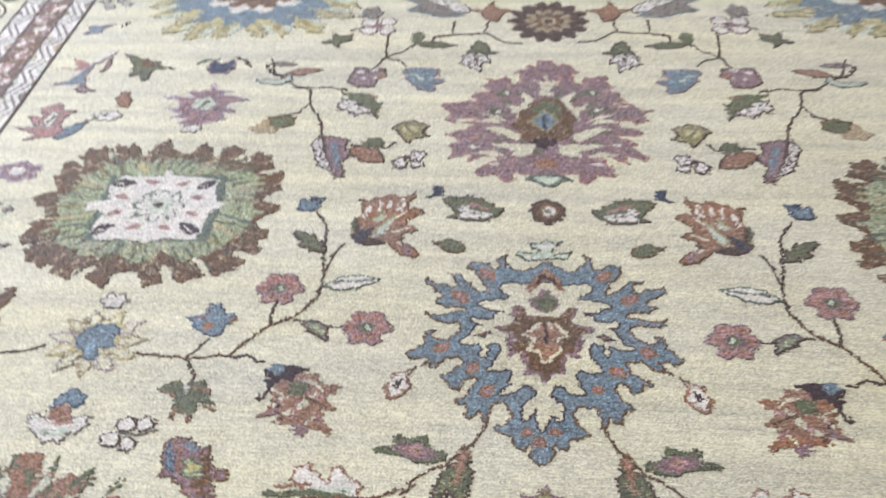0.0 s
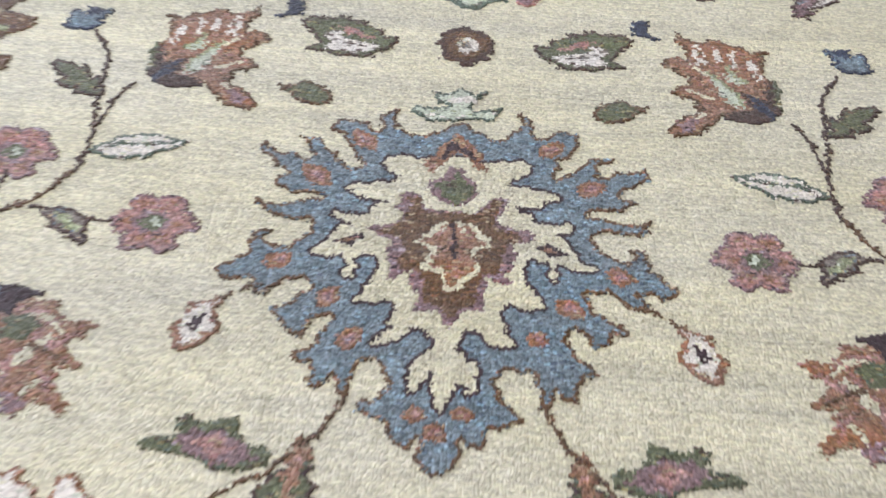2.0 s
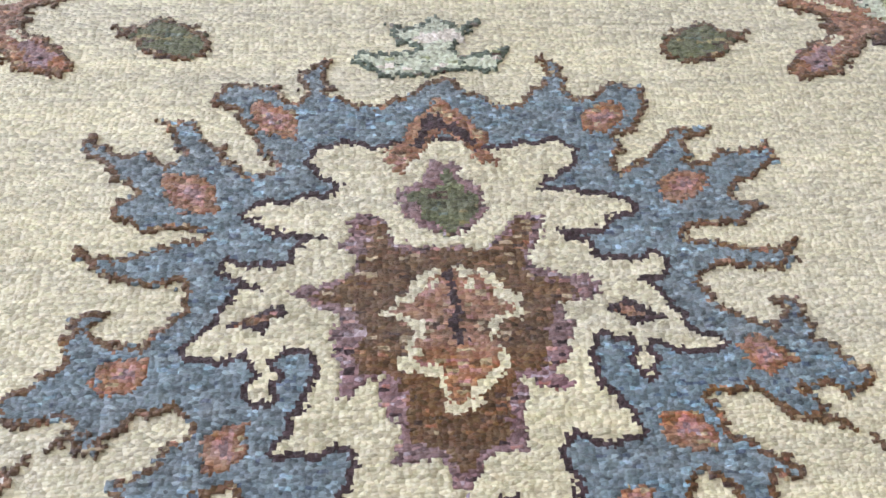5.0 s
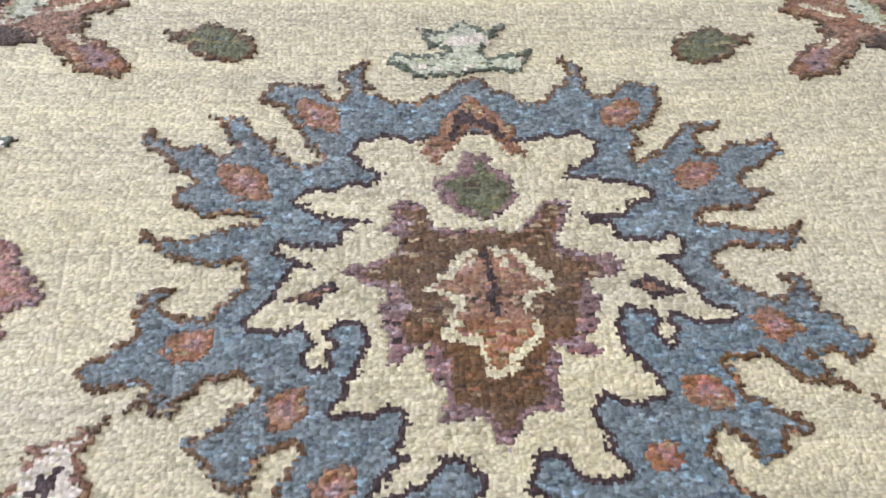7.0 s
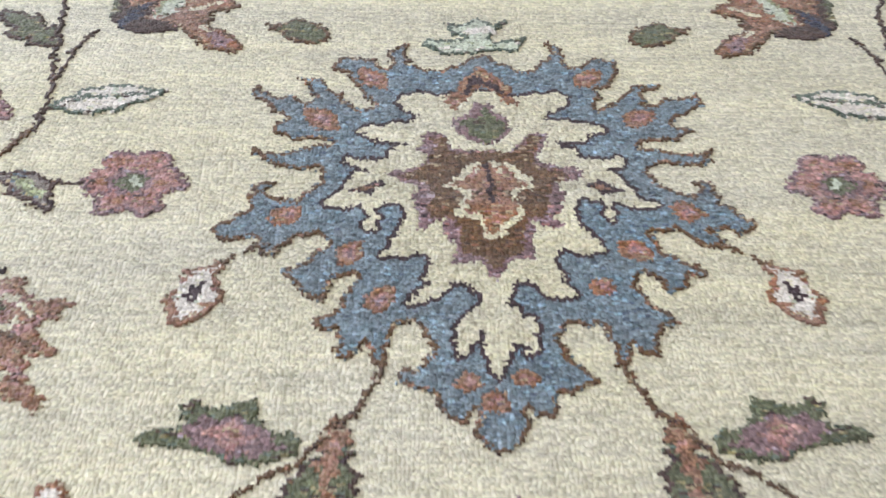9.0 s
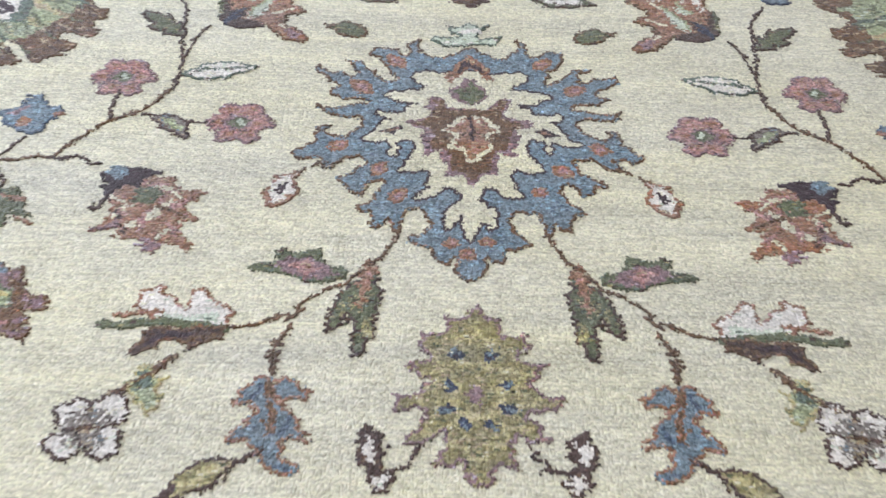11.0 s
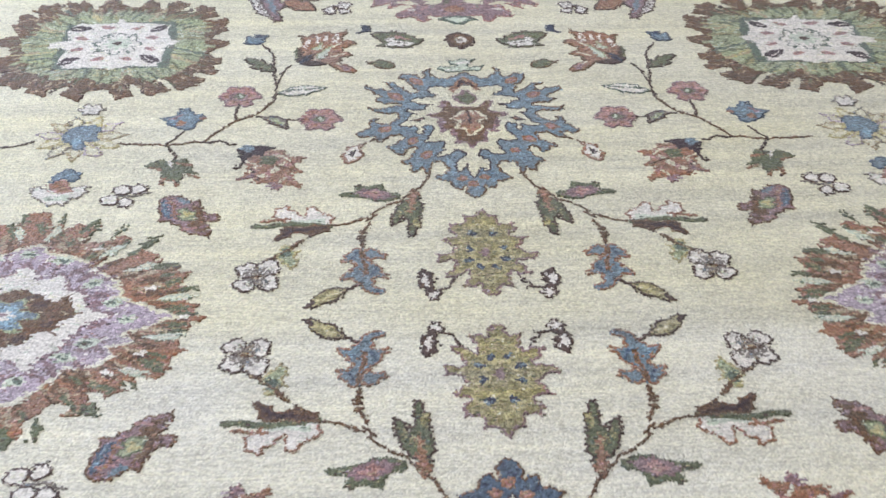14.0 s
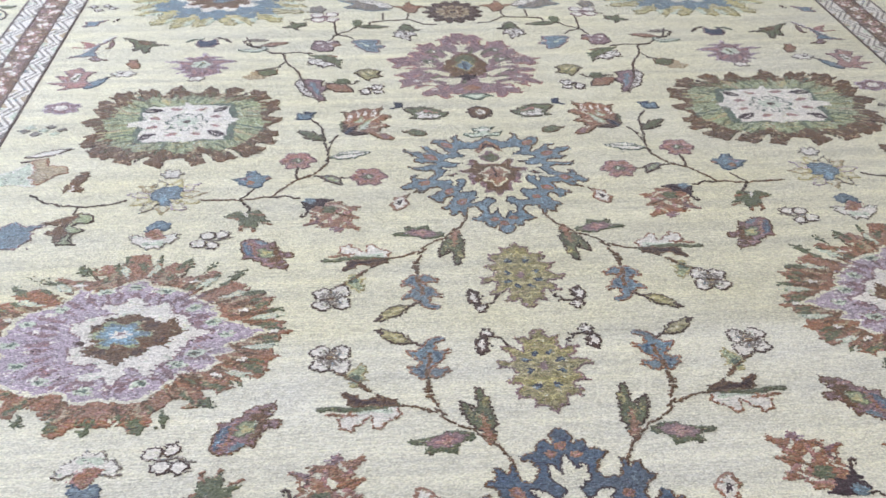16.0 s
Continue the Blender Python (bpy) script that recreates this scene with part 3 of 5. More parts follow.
c.poly("green", [(3, 16), (1, 9), (-4, 4), (-6, -4), (-8, -11), (-4, -10), (-1, -5), (0, -11), (1, -18), (4, -17), (6, -7), (8, 2), (6, 12)], "umber")
for pts in ([(-3, -1), (-3, -5)], [(4, -6), (4, -11)], [(0, 1), (1, -2)]):
    c.line("olive", pts, 0.7)
c.poly("rust", [(3, 16), (1, 10), (1, 3), (3, -4), (4, 4), (6, 11)])
place("leaf", c, -34, -65, "q", "green leaf with rust midrib")

# stems below the palmette
c = Chart(52, 30, 9, ragged=0.3)
for pts in ([(26, 22), (22, 12), (17, 7), (12, 1), (1, -5), (-2, -8), (-4, -17), (-6, -20), (-6, -29)], [(0, -9), (-12, -14), (-21, -16)], [(-33, -25), (-37, -29)]):
    c.line("brown", pts, 0.5).sub("branch")
place("stem", c, -48, -59, "q")
c = Chart(12, 10, 9)
c.line("brown", [(8, 6), (3, 1), (-6, -6)], 0.9)
place("stem", c, -88, -90, "q")

# brown and ivory split leaf
c = Chart(22, 16, 10)
c.poly("ivory", [(-10, 5), (-10, 10), (-5, 12), (1, 6), (4, 4), (5, 11), (8, 12), (11, 8), (17, 4), (16, -2), (-5, 0)], "rust")
c.poly("mint", [(-4, 3), (3, 2), (12, 3), (13, 0), (0, 0)])
c.line("rust", [(-15, 2), (-2, 3)], 0.6)
c.line("green", [(-18, -2), (0, 0), (15, -2)], 1.3)
c.poly("umber", [(-9, -11), (-8, -7), (-5, -2), (15, -1), (16, -5), (10, -7), (7, -10), (3, -6), (0, -6), (-3, -10)], "brown")
c.line("aubergine", [(-5, -8), (0, -4), (6, -4)], 0.8)
c.line("brown", [(4, -7), (9, -5), (13, -4)], 0.7)
place("leaf", c, -84, -73, "q", "umber leaf with ivory split petals")

# white four-petal flowers
c = Chart(14, 14, 11, 0.9)
for mx_, my_ in ((-5, 5), (5, 6), (6, -4), (-5, -5)):
    c.blob("ivory", mx_, my_, 5.9, 5.2, 3, 0.15, "umber", mx_ * 9)
for mx_, my_ in ((-3, 3), (3, 3), (3, -3), (-3, -3)):
    c.blob("grey", mx_ * 1.1, my_ * 1.1, 3.8, 3.2, 5, 0.5)
    c.line("ivory", [(mx_ * 0.9, my_ * 0.9), (mx_ * 1.5, my_ * 1.5)], 0.5)
c.blob("brown", 0, 0, 1.5, 1.5)
place("flower", c, -98, -106, "q", "ivory four-petal flower with dark outline")
c = Chart(8, 10, 12)
c.leaf("sage", -2, 8, 2, -8, 4.5, 3, "straw")
c.blob("teal", -1, 2, 2, 3)
place("leaf", c, -86, -94, "q", "small green leaf")

# blue thistle and olive pod
c = Chart(14, 24, 13)
c.poly("slate", [(-1, 10), (-5, 10), (-8, 7), (-10, 1), (-7, 1), (-5, 2), (-4, 0), (-7, -3), (-10, -8), (-6, -9), (-4, -8), (-3, -11), (-1, -14), (4, -17), (8, -17), (8, -14), (5, -13), (4, -9), (4, -7), (11, -8), (9, -4), (6, -1), (4, 1), (3, 4), (7, 4), (11, 4), (8, 7), (5, 10)], "rust")
c.line("rust", [(-1, 10), (1, -6)], 1.0)
c.line("brown", [(-1, 21), (-1, 10), (1, -6)], 0.7)
c.line("denim", [(-5, 4), (-3, 7)], 1.0)
c.line("denim", [(3, -6), (5, -3)], 0.9)
place("flower", c, -53, -100, "q", "slate blue thistle flower with rust edge")
c = Chart(16, 12, 14)
c.poly("olive", [(-7, -6), (-5, -7), (-3, -5), (3, -2.5), (7, 1), (9, 5), (4, 5), (-1, 4), (-4, 2), (-7, -2)], "umber")
c.line("straw", [(-4, -2), (4, 2)], 0.9)
c.line("umber", [(9, 4), (15, 8)], 0.6)
c.line("umber", [(-8, -5), (-6, -3)], 1.2)
place("leaf", c, -68, -118, "q", "olive pod leaf with dark outline")

# pink rosettes
c = Chart(14, 14, 15)
c.blob("pink", 0, 0, 11.5, 10.5, 6, 0.32, "mauve")
for k_ in range(6):
    a_ = math.pi * k_ / 3
    c.line("rust", [(4 * math.cos(a_), 4 * math.sin(a_)), (8 * math.cos(a_), 7.4 * math.sin(a_))], 0.8)
c.blob("mauve", 0, 0, 5.4, 5, 6, 0.35)
c.blob("green", 0, 0, 3.4, 3, 4, 0.4)
c.blob("mint", 0, 0, 1.2, 1.2)
place("rosette", c, -77, 6, "q", "pink and mauve rosette")
place("rosette", c, -120, 27, "q", "pink and mauve rosette")

# blue bell
c = Chart(14, 14, 16)
c.poly("slate", [(-12, 2), (-8, 3), (-4, 5), (-2, 11), (3, 11), (5, 5), (10, 5), (11, 2), (8, -1), (6, -6), (2, -9), (-5, -5), (-8, -1)], "denim")
c.blob("rust", -1, -3, 2.2, 2.0)
c.line("mauve", [(-2, 4), (-6, 1)], 0.8)
c.line("rust", [(8, 2), (10, 2)], 0.8)
place("flower", c, -146, 6, "q", "slate blue bell flower")

# thistle of rust petals with a dark cap
c = Chart(22, 22, 17)
c.poly("rust", [(-15, 8), (-10, 12), (-2, 13), (7, 12), (9, 7), (18, 7), (12, 1), (18, -5), (11, -5), (17, -16), (8, -14), (5, -18), (1, -12), (-5, -13), (-6, -8), (-15, -11), (-9, -3), (-12, 3)])
c.poly("mauve", [(-9, -3), (-5, -8), (-14, -10), (-6, -5)])
c.poly("mauve", [(9, -15), (5, -18), (1, -13), (6, -12)])
c.sub("cap")
c.poly("aubergine", [(-16, 14), (-11, 17), (-4, 16), (4, 14), (-2, 11), (-4, 8), (-8, 9), (-11, 2), (-14, 5)])
c.line("umber", [(-13, 3), (-15, -1)], 0.9)
c.blob("slate", -11, 14, 3.4, 3)
c.blob("green", 0, 5, 4.5, 5, 5, 0.4)
for pts in ([(4, -3), (-2, -8)], [(8, 2), (3, -2)], [(10, -8), (7, -12)], [(-4, 0), (-8, -4)], [(3, 9), (10, 5)]):
    c.line("cream", pts, 0.9)
for pts in ([(1, -2), (1, -9)], [(13, 3), (8, 0)], [(12, -10), (9, -7)], [(-6, -2), (-4, -9)], [(5, 2), (9, 8)], [(-2, 10), (5, 9)]):
    c.line("pink", pts, 0.8)
c.line("umber", [(-7, -2), (-3, -11)], 0.6)
c.line("brown", [(5, 0), (13, -3)], 0.7)
c.line("cream", [(-10, 4), (-6, 1)], 0.7)
place("flower", c, -100, -32, "q", "rust thistle flower with dark cap")

# green three-lobed leaf
c = Chart(16, 16, 18)
c.poly("green", [(-13, 5), (-9, 9), (-5, 9), (-2, 5), (1, 9), (6, 10), (8, 5), (13, -2), (9, -2), (6, 1), (5, -8), (1, -7), (-4, -5), (-5, 1), (-11, 3)])
for pts in ([(-9, 3), (-5, 1)], [(3, 6), (9, 4)], [(1, -6), (4, -10)], [(8, -3), (12, -5)], [(-3, -5), (-3, -9)]):
    c.line("rust", pts, 0.8)
c.line("fleck", [(-1, 7), (-1, 3)], 0.9)
place("leaf", c, -145, -35, "q", "green three-lobed leaf with rust tip")

# tulip in mauve, blue and olive
c = Chart(22, 22, 19)
c.poly("mauve", [(-14, 4), (-14, 11), (-11, 14), (-4, 13), (1, 9), (5, 10), (5, 6), (9, 0), (14, 0), (14, -4), (8, -5), (12, -11), (12, -16), (6, -13), (1, -12), (-3, -7), (-8, -5), (-13, -5), (-11, -1)], "brown")
c.poly("brown", [(1, 8), (4, 6), (8, -2), (10, -2), (7, -7), (11, -13), (6, -11), (1, -7), (4, -2)])
c.poly("slate", [(-13, 7), (-12, 11), (-9, 7), (-7, -1), (-8, -3), (-11, 0)], "denim")
c.poly("slate", [(-7, 12), (-4, 12), (1, 8), (-2, 7)])
c.poly("sage", [(-5, 3), (-2, 5), (2, 3), (5, -3), (0, -5), (-4, -2)], "green")
c.poly("straw", [(-2, 1), (0, 2), (2, -2), (0, -3)])
c.line("rust", [(-9, 11), (-6, 3), (-6, -3)], 0.7)
c.line("pink", [(0, -10), (5, -9)], 0.7)
place("tulip", c, -133, -66, "q", "mauve tulip with olive heart")

# ivory bow flower
c = Chart(18, 18, 20, 0.82)
for mx_, my_ in ((-3, 6), (6, 7), (-8, -3), (1, -5)):
    c.blob("ivory", mx_, my_, 5.2, 4.6, 4, 0.12, "umber")
c.line("grey", [(-6, 1), (4, 1), (13, 3)], 0.7)
place("flower", c, -163, -53, "q", "small ivory bow flower with grey outline")

# yellow flower with blue heart, and its white crest
c = Chart(34, 34, 21, 0.88)
for k_ in range(11):
    a_ = radians(k_ * 360 / 11 + 8)
    c.leaf("straw", 5 * math.cos(a_), 4 * math.sin(a_) - 2, 26 * math.cos(a_), 22 * math.sin(a_) - 2, 4.4, 2, ("tan", "lilac", "straw", "grey")[k_ % 4])
    c.leaf("cream", 12 * math.cos(a_), 10 * math.sin(a_) - 2, 23 * math.cos(a_), 19 * math.sin(a_) - 2, 2.0)
c.blob("straw", 0, 0, 11, 10, 6, 0.3)
c.sub("heart")
c.poly("slate", [(x / 0.88, y / 0.88) for x, y in [(-10, -2), (-9, 3), (-5, 7), (2, 8), (6, 9), (9, 4), (7, 0), (10, -4), (4, -5), (4, -11), (0, -13), (-4, -6)]], "denim")
c.blob("sky", -1, -6, 2, 6)
c.sub("crest")
c.blob("ivory", 0, 25, 8, 6, 6, 0.35, "grey")
place("flower", c, -194, -6, "q", "straw-yellow flower with slate blue heart")

# ivory flower with blue cap
c = Chart(20, 20, 22)
c.poly("ivory", [(-14, -3), (-8, -2), (-5, -4), (4, -3), (13, -1), (13, -7), (9, -11), (6, -11), (4, -16), (0, -14), (-2, -16), (-7, -12), (-11, -9)], "grey")
c.line("mint", [(-4, -11), (4, -10)], 1.6)
c.poly("rust", [(-6, 0), (-1, 3), (3, 0), (7, -6), (2, -8), (-3, -6)], "pink")
c.sub("cap")
c.poly("slate", [(-6, 1), (-6, 5), (-1, 9), (0, 11), (6, 8), (7, 3), (4, 1), (-1, 4), (-3, 0)], "denim")
place("flower", c, -194, -43, "q", "ivory flower with slate blue cap")

# vines of the field
c = Chart(72, 64, 23, ragged=0.3)
for pts in [[(-18, -33), (5, -34), (22, -32), (29, -24), (35, -16), (46, -9), (53, 1)], [(54, 1), (55, 12), (52, 33), (50, 49), (43, 58)], [(55, 19), (57, 30), (61, 37)], [(36, 1), (36, -14)], [(12, -23), (5, -34)], [(46, -11), (52, -12)], [(61, -14), (71, -14)], [(5, -34), (11, -43), (11, -47)], [(7, -63), (8, -69), (-4, -73)], [(22, -32), (32, -32), (38, -35)], [(55, 8), (62, 12)]]:
    c.line("umber" if len(pts) < 6 else "brown", pts, 0.5).sub("branch")
place("vine", c, -156, 20, "q", "thin brown vine with short branches", still=True)

# red and ivory lily with dark calyx
c = Chart(24, 26, 24)
c.poly("rust", [(14, 23), (11, 19), (8, 18), (5, 20), (0, 20), (-3, 18), (-6, 18), (-9, 15), (-13, 16), (-11, 11), (-11, 3), (-13, 2), (-12, -12), (-8, -16), (0, -16), (5, -14), (8, -17), (13, -22), (19, -23), (21, -21), (17, -16), (12, -13), (12, -8), (16, -6), (19, -5), (16, -2), (13, -1), (14, 3), (19, 6), (20, 9), (15, 11), (11, 9), (12, 14), (14, 18)], "brown")
for pts in [[(9, 16), (8, 9)], [(3, 15), (3, 11)], [(-2, 15), (-2, 8)], [(-7, 11), (-8, 3)]]:
    c.line("ivory", pts, 0.9)
for pts in [[(13, -4), (6, -7)], [(16, -19), (11, -14)], [(10, 7), (7, 4)]]:
    c.line("cream", pts, 0.7)
for pts in [[(6, 5), (3, 1), (-3, -8), (-1, -11), (3, -8), (5, -1)], [(0, 8), (-1, 3), (-4, 1), (-2, -1), (1, 2)]]:
    c.poly("mint", pts)
    c.line("sage", pts[:3], 0.7)
c.line("mauve", [(13, -17), (17, -20)], 1.4)
c.sub("calyx")
c.poly("umber", [(5, -14), (0, -12), (-4, -10), (-4, -7), (-2, -3), (-5, -4), (-9, -7), (-11, 2), (-13, 0), (-12, -12), (-8, -16), (0, -16)])
c.line("navy", [(-5, -4), (-7, -9), (-10, -13)], 1.0)
c.line("green", [(-13, 2), (-13, -9)], 0.9)
place("flower", c, -80, 72, "q", "rust and ivory lily with dark calyx")

# ivory-bellied serrated leaf
c = Chart(18, 14, 25)
c.poly("green", [(-15, 7), (-11, 9), (-5, 9), (-3, 11), (0, 8), (5, 7), (6, 4), (11, 4), (10, 1), (15, 1), (13, -5), (9, -6), (7, -10), (2, -8), (-3, -10), (-6, -7), (-13, -7), (-8, -3), (-13, 2)], "umber")
c.poly("fleck", [(-9, 1), (-4, 3), (0, -1), (10, -3), (7, -7), (0, -7), (-7, -6), (-6, -2)])
c.poly("pink", [(-4, 5), (3, 3), (9, 0), (4, 0), (-1, 2)])
place("leaf", c, -36, 83, "q", "green serrated leaf with ivory belly")
c = Chart(10, 8, 26)
c.poly("navy", [(-5, -3), (-1, -1), (0, 2), (-1, 6), (4, 5), (4, -2), (1, -3)])
place("bud", c, -56, 94, "q", "tiny slate bud")
c.poly("slate", [(-6, -5), (-5, 5), (0, 1), (6, 6), (4, -5)], "navy")
place("bud", c, -117, 84, "q", "small slate bow bud")
c = Chart(12, 8, 27)
c.leaf("green", -8, 2, 8, -2, 4.2, 0, "brown")
c.line("brown", [(-9, 3), (-5, 2)], 0.5)
place("leaf", c, -45, 57, "q", "dark green leaf with brown edge")
c = Chart(14, 12, 28)
c.leaf("green", -10, 7, 8, -7, 5.5, 3, "umber")
place("leaf", c, -111, 57, "q", "dark green serrated leaf")
c = Chart(18, 10, 29)
c.leaf("ivory", -13, -4, 13, 2, 4.6, 0, "teal", None, 0.8)
c.line("teal", [(-9, -2), (-3, 0), (0, -1), (8, 1)], 0.5)
place("leaf", c, -87, 33, "q", "pale mint leaf with teal outline")
c = Chart(14, 12, 30)
c.poly("grey", [(-8, 3), (0, 4), (5, 1), (8, -8), (2, -6), (-3, -3)], "umber")
c.line("sage", [(-2, 1), (3, -3)], 1.1)
place("leaf", c, -99, 5, "q", "grey-green leaf with dark notched edge")

# green medallion with brown scalloped rim
def oval(k_, n_, r_, rx_, ry_, square=2.6):
    """A point on a squarish oval, at the k-th of n steps and r of the way out."""
    a_ = 2 * math.pi * k_ / n_
    q_ = (abs(math.cos(a_)) ** square + abs(math.sin(a_)) ** square) ** (-1 / square)
    return rx_ * r_ * q_ * math.cos(a_), ry_ * r_ * q_ * math.sin(a_)


def rim(c, col, n_, r0, r1, rx_, ry_, w, teeth, turn=0.0, edge=None):
    for k_ in range(n_):
        c.leaf(col, *oval(k_ + turn, n_, r0, rx_, ry_), *oval(k_ + turn + 0.25 * math.sin(k_ * 2.3), n_, r1 * (1 + 0.04 * math.sin(k_ * 5.1)), rx_, ry_), w, teeth, edge)


SCALLOP = [(-60, -29), (-60, -22), (-58, -19), (-61, -16), (-56, -14), (-54, -9), (-57, -4), (-63, -3), (-67, 3), (-62, 7), (-55, 8), (-59, 14), (-63, 20), (-59, 23), (-62, 31), (-55, 32), (-49, 27), (-51, 33), (-56, 37), (-52, 37), (-53, 44), (-46, 42), (-43, 46), (-40, 38), (-36, 33), (-33, 36), (-38, 45), (-38, 48), (-31, 44), (-28, 49), (-24, 44), (-21, 38), (-15, 37), (-17, 44), (-15, 49), (-11, 50), (-9, 53), (-6, 45), (0, 42), (6, 39)]
SCALLOP += [(8, 41), (8, 45), (11, 51), (14, 47), (17, 46), (18, 39), (23, 36), (23, 44), (27, 49), (32, 46), (36, 44), (33, 40), (31, 36), (40, 33), (40, 40), (42, 43), (47, 40), (50, 41), (51, 35), (55, 29), (50, 28), (47, 26), (52, 24), (59, 28), (61, 22), (60, 15), (62, 14), (58, 11), (55, 9), (53, 4), (59, 3), (64, 2), (63, -4), (58, -6), (55, -10), (55, -13), (59, -16), (62, -18), (62, -22), (57, -24)]
SCALLOP += [(60, -27), (61, -31), (58, -33), (53, -32), (50, -30), (48, -32), (49, -35), (56, -37), (54, -40), (50, -42), (53, -44), (48, -45), (45, -48), (42, -47), (39, -41), (36, -38), (31, -36), (29, -40), (36, -45), (38, -49), (34, -49), (31, -52), (27, -53), (24, -47), (21, -42), (16, -42), (17, -48), (20, -52), (15, -55), (12, -57), (11, -52), (8, -50), (4, -46), (-1, -47), (-5, -49), (-7, -54), (-7, -58), (-11, -56), (-16, -53), (-18, -51)]
SCALLOP += [(-15, -47), (-14, -43), (-20, -45), (-25, -47), (-24, -53), (-27, -54), (-30, -50), (-36, -50), (-35, -45), (-39, -43), (-42, -46), (-47, -43), (-52, -42), (-52, -38), (-56, -34), (-49, -31), (-48, -28), (-52, -29), (-57, -31)]
c = Chart(70, 62, 31, 1.0, 1.7, 0.5)
c.poly("brown", SCALLOP, "brown")
for k_ in range(0, len(SCALLOP), 2):
    x_, y_ = SCALLOP[k_]
    c.line("umber", [(x_ * 0.86, y_ * 0.86), (x_ * 0.94, y_ * 0.94)], 0.6)
    c.line("tan" if k_ % 4 else "green", [(x_ * 0.80, y_ * 0.80), (x_ * 0.88, y_ * 0.88)], 0.5)
c.sub("ring")
c.poly("sage", [(-48, -18), (-47, -10), (-53, 1), (-47, 8), (-46, 14), (-46, 21), (-39, 26), (-37, 31), (-29, 28), (-26, 36), (-18, 33), (-8, 29), (-5, 36), (2, 36), (10, 33), (18, 30), (26, 29), (29, 26), (38, 28), (46, 25), (49, 15), (48, 8), (50, 2), (52, -8), (50, -14), (49, -20), (46, -24), (43, -28), (37, -34), (31, -36), (27, -40), (22, -37), (13, -33), (10, -39), (5, -42), (-1, -39), (-8, -36), (-15, -36), (-23, -38), (-27, -38), (-28, -33), (-37, -31), (-43, -28), (-41, -22)])
for k_ in range(90):
    r_ = 0.84 + 0.08 * math.sin(k_ * 3.3)
    q_ = 0.66 + 0.06 * math.sin(k_ * 2.7)
    pts = [oval(k_ + 0.4 * math.sin(k_ * 1.7), 90, 0.56, 60, 45), oval(k_ + 0.5, 90, q_, 60, 45), oval(k_ + 0.7 * math.sin(k_ * 2.1), 90, r_, 60, 45)]
    c.line(("sage", "green", "olive", "green", "sage", "tan", "straw", "green", "sage", "teal", "green")[k_ % 11], pts[k_ % 2:], (0.6, 1.1, 0.8)[k_ % 3])
c.sub("star")
c.poly("teal", [(-31, 20), (29, 24), (33, 14), (34, -26), (-28, -28), (-30, -18), (-30, 8)])
c.poly("ivory", [(-28, 18), (-23, 21), (-3, 21), (-2, 27), (3, 22), (28, 20), (27, 12), (30, 4), (36, 1), (31, -3), (28, -7), (30, -19), (28, -25), (12, -24), (3, -28), (0, -26), (-23, -26), (-27, -21), (-26, -11), (-25, -7), (-36, -5), (-36, 0), (-26, 2), (-28, 10)])
for x0_, y0_, x1_, y1_ in [(-29, 16, -16, 15), (17, 12, 27, 19), (-27, -23, -16, -15), (16, -13, 29, -21)]:
    c.leaf("aubergine", x0_, y0_, x1_, y1_, 3.2)
    c.line("ivory", [(x0_ * 0.75 + x1_ * 0.25, y0_ * 0.75 + y1_ * 0.25), (x0_ * 0.4 + x1_ * 0.6, y0_ * 0.4 + y1_ * 0.6 - 1)], 0.5)
for x0_, y0_, x1_, y1_ in [(-11, 18, -3, 16), (6, 14, 13, 17), (-25, 6, -15, 4), (16, 5, 24, 6), (-24, -9, -15, -5), (17, -5, 24, -8), (-10, -18, -2, -16), (6, -16, 13, -18)]:
    c.leaf("pink", x0_, y0_, x1_, y1_, 1.9)
    c.line("mauve", [(x0_ * 0.8 + x1_ * 0.2, y0_ * 0.8 + y1_ * 0.2), (x0_ * 0.3 + x1_ * 0.7, y0_ * 0.3 + y1_ * 0.7)], 0.5)
c.blob("teal", 2, -1, 14, 12, 8, 0.45, None, 0, 0.7)
c.blob("ivory", 2, -1, 12.4, 10.6, 8, 0.45, None, 0, 0.7)
c.blob("mint", 2, -1, 8, 7, 8, 0.5)
for pts in ([(-4, 5), (-6, 8), (-3, 10)], [(7, 6), (10, 9)], [(-5, -7), (-9, -10)], [(7, -7), (10, -12)], [(-8, 0), (-12, -1)]):
    c.line("teal", pts, 0.5)
c.blob("umber", 2, -1, 2.2, 2.2)
place("medallion", c, -196, 81, "q", "green oval medallion with brown scalloped rim", 0, 1.13)

# rust and lilac medallion on the cross axis
LEAFAGE = [(0, 64), (9, 64), (8, 58), (11, 52), (16, 56), (26, 54), (24, 49), (17, 47), (20, 43), (30, 44), (39, 48), (41, 45), (36, 42), (28, 37), (32, 28), (37, 31), (42, 36), (47, 39), (58, 35), (56, 30), (52, 27), (60, 30), (64, 29), (65, 25), (72, 25), (68, 21), (68, 17), (75, 16), (74, 11), (69, 9), (75, 6), (77, 1), (80, -2), (74, -5), (76, -9), (70, -13), (74, -18), (69, -22), (73, -25), (68, -27), (67, -32), (58, -29), (59, -35), (52, -38), (49, -41), (47, -36), (41, -37), (39, -34)]
LEAFAGE += [(45, -42), (42, -47), (36, -48), (37, -43), (30, -41), (23, -50), (22, -54), (20, -59), (16, -60), (9, -55), (0, -56)]
c = Chart(84, 78, 32, 1.0, 1.7, 0.9)
c.half("rust", LEAFAGE)
rim(c, "green", 26, 0.80, 0.96, 76, 62, 2.4, 3, 0.3)
rim(c, "bare", 15, 0.80, 1.25, 76, 62, 3.6, 4, 0.5)
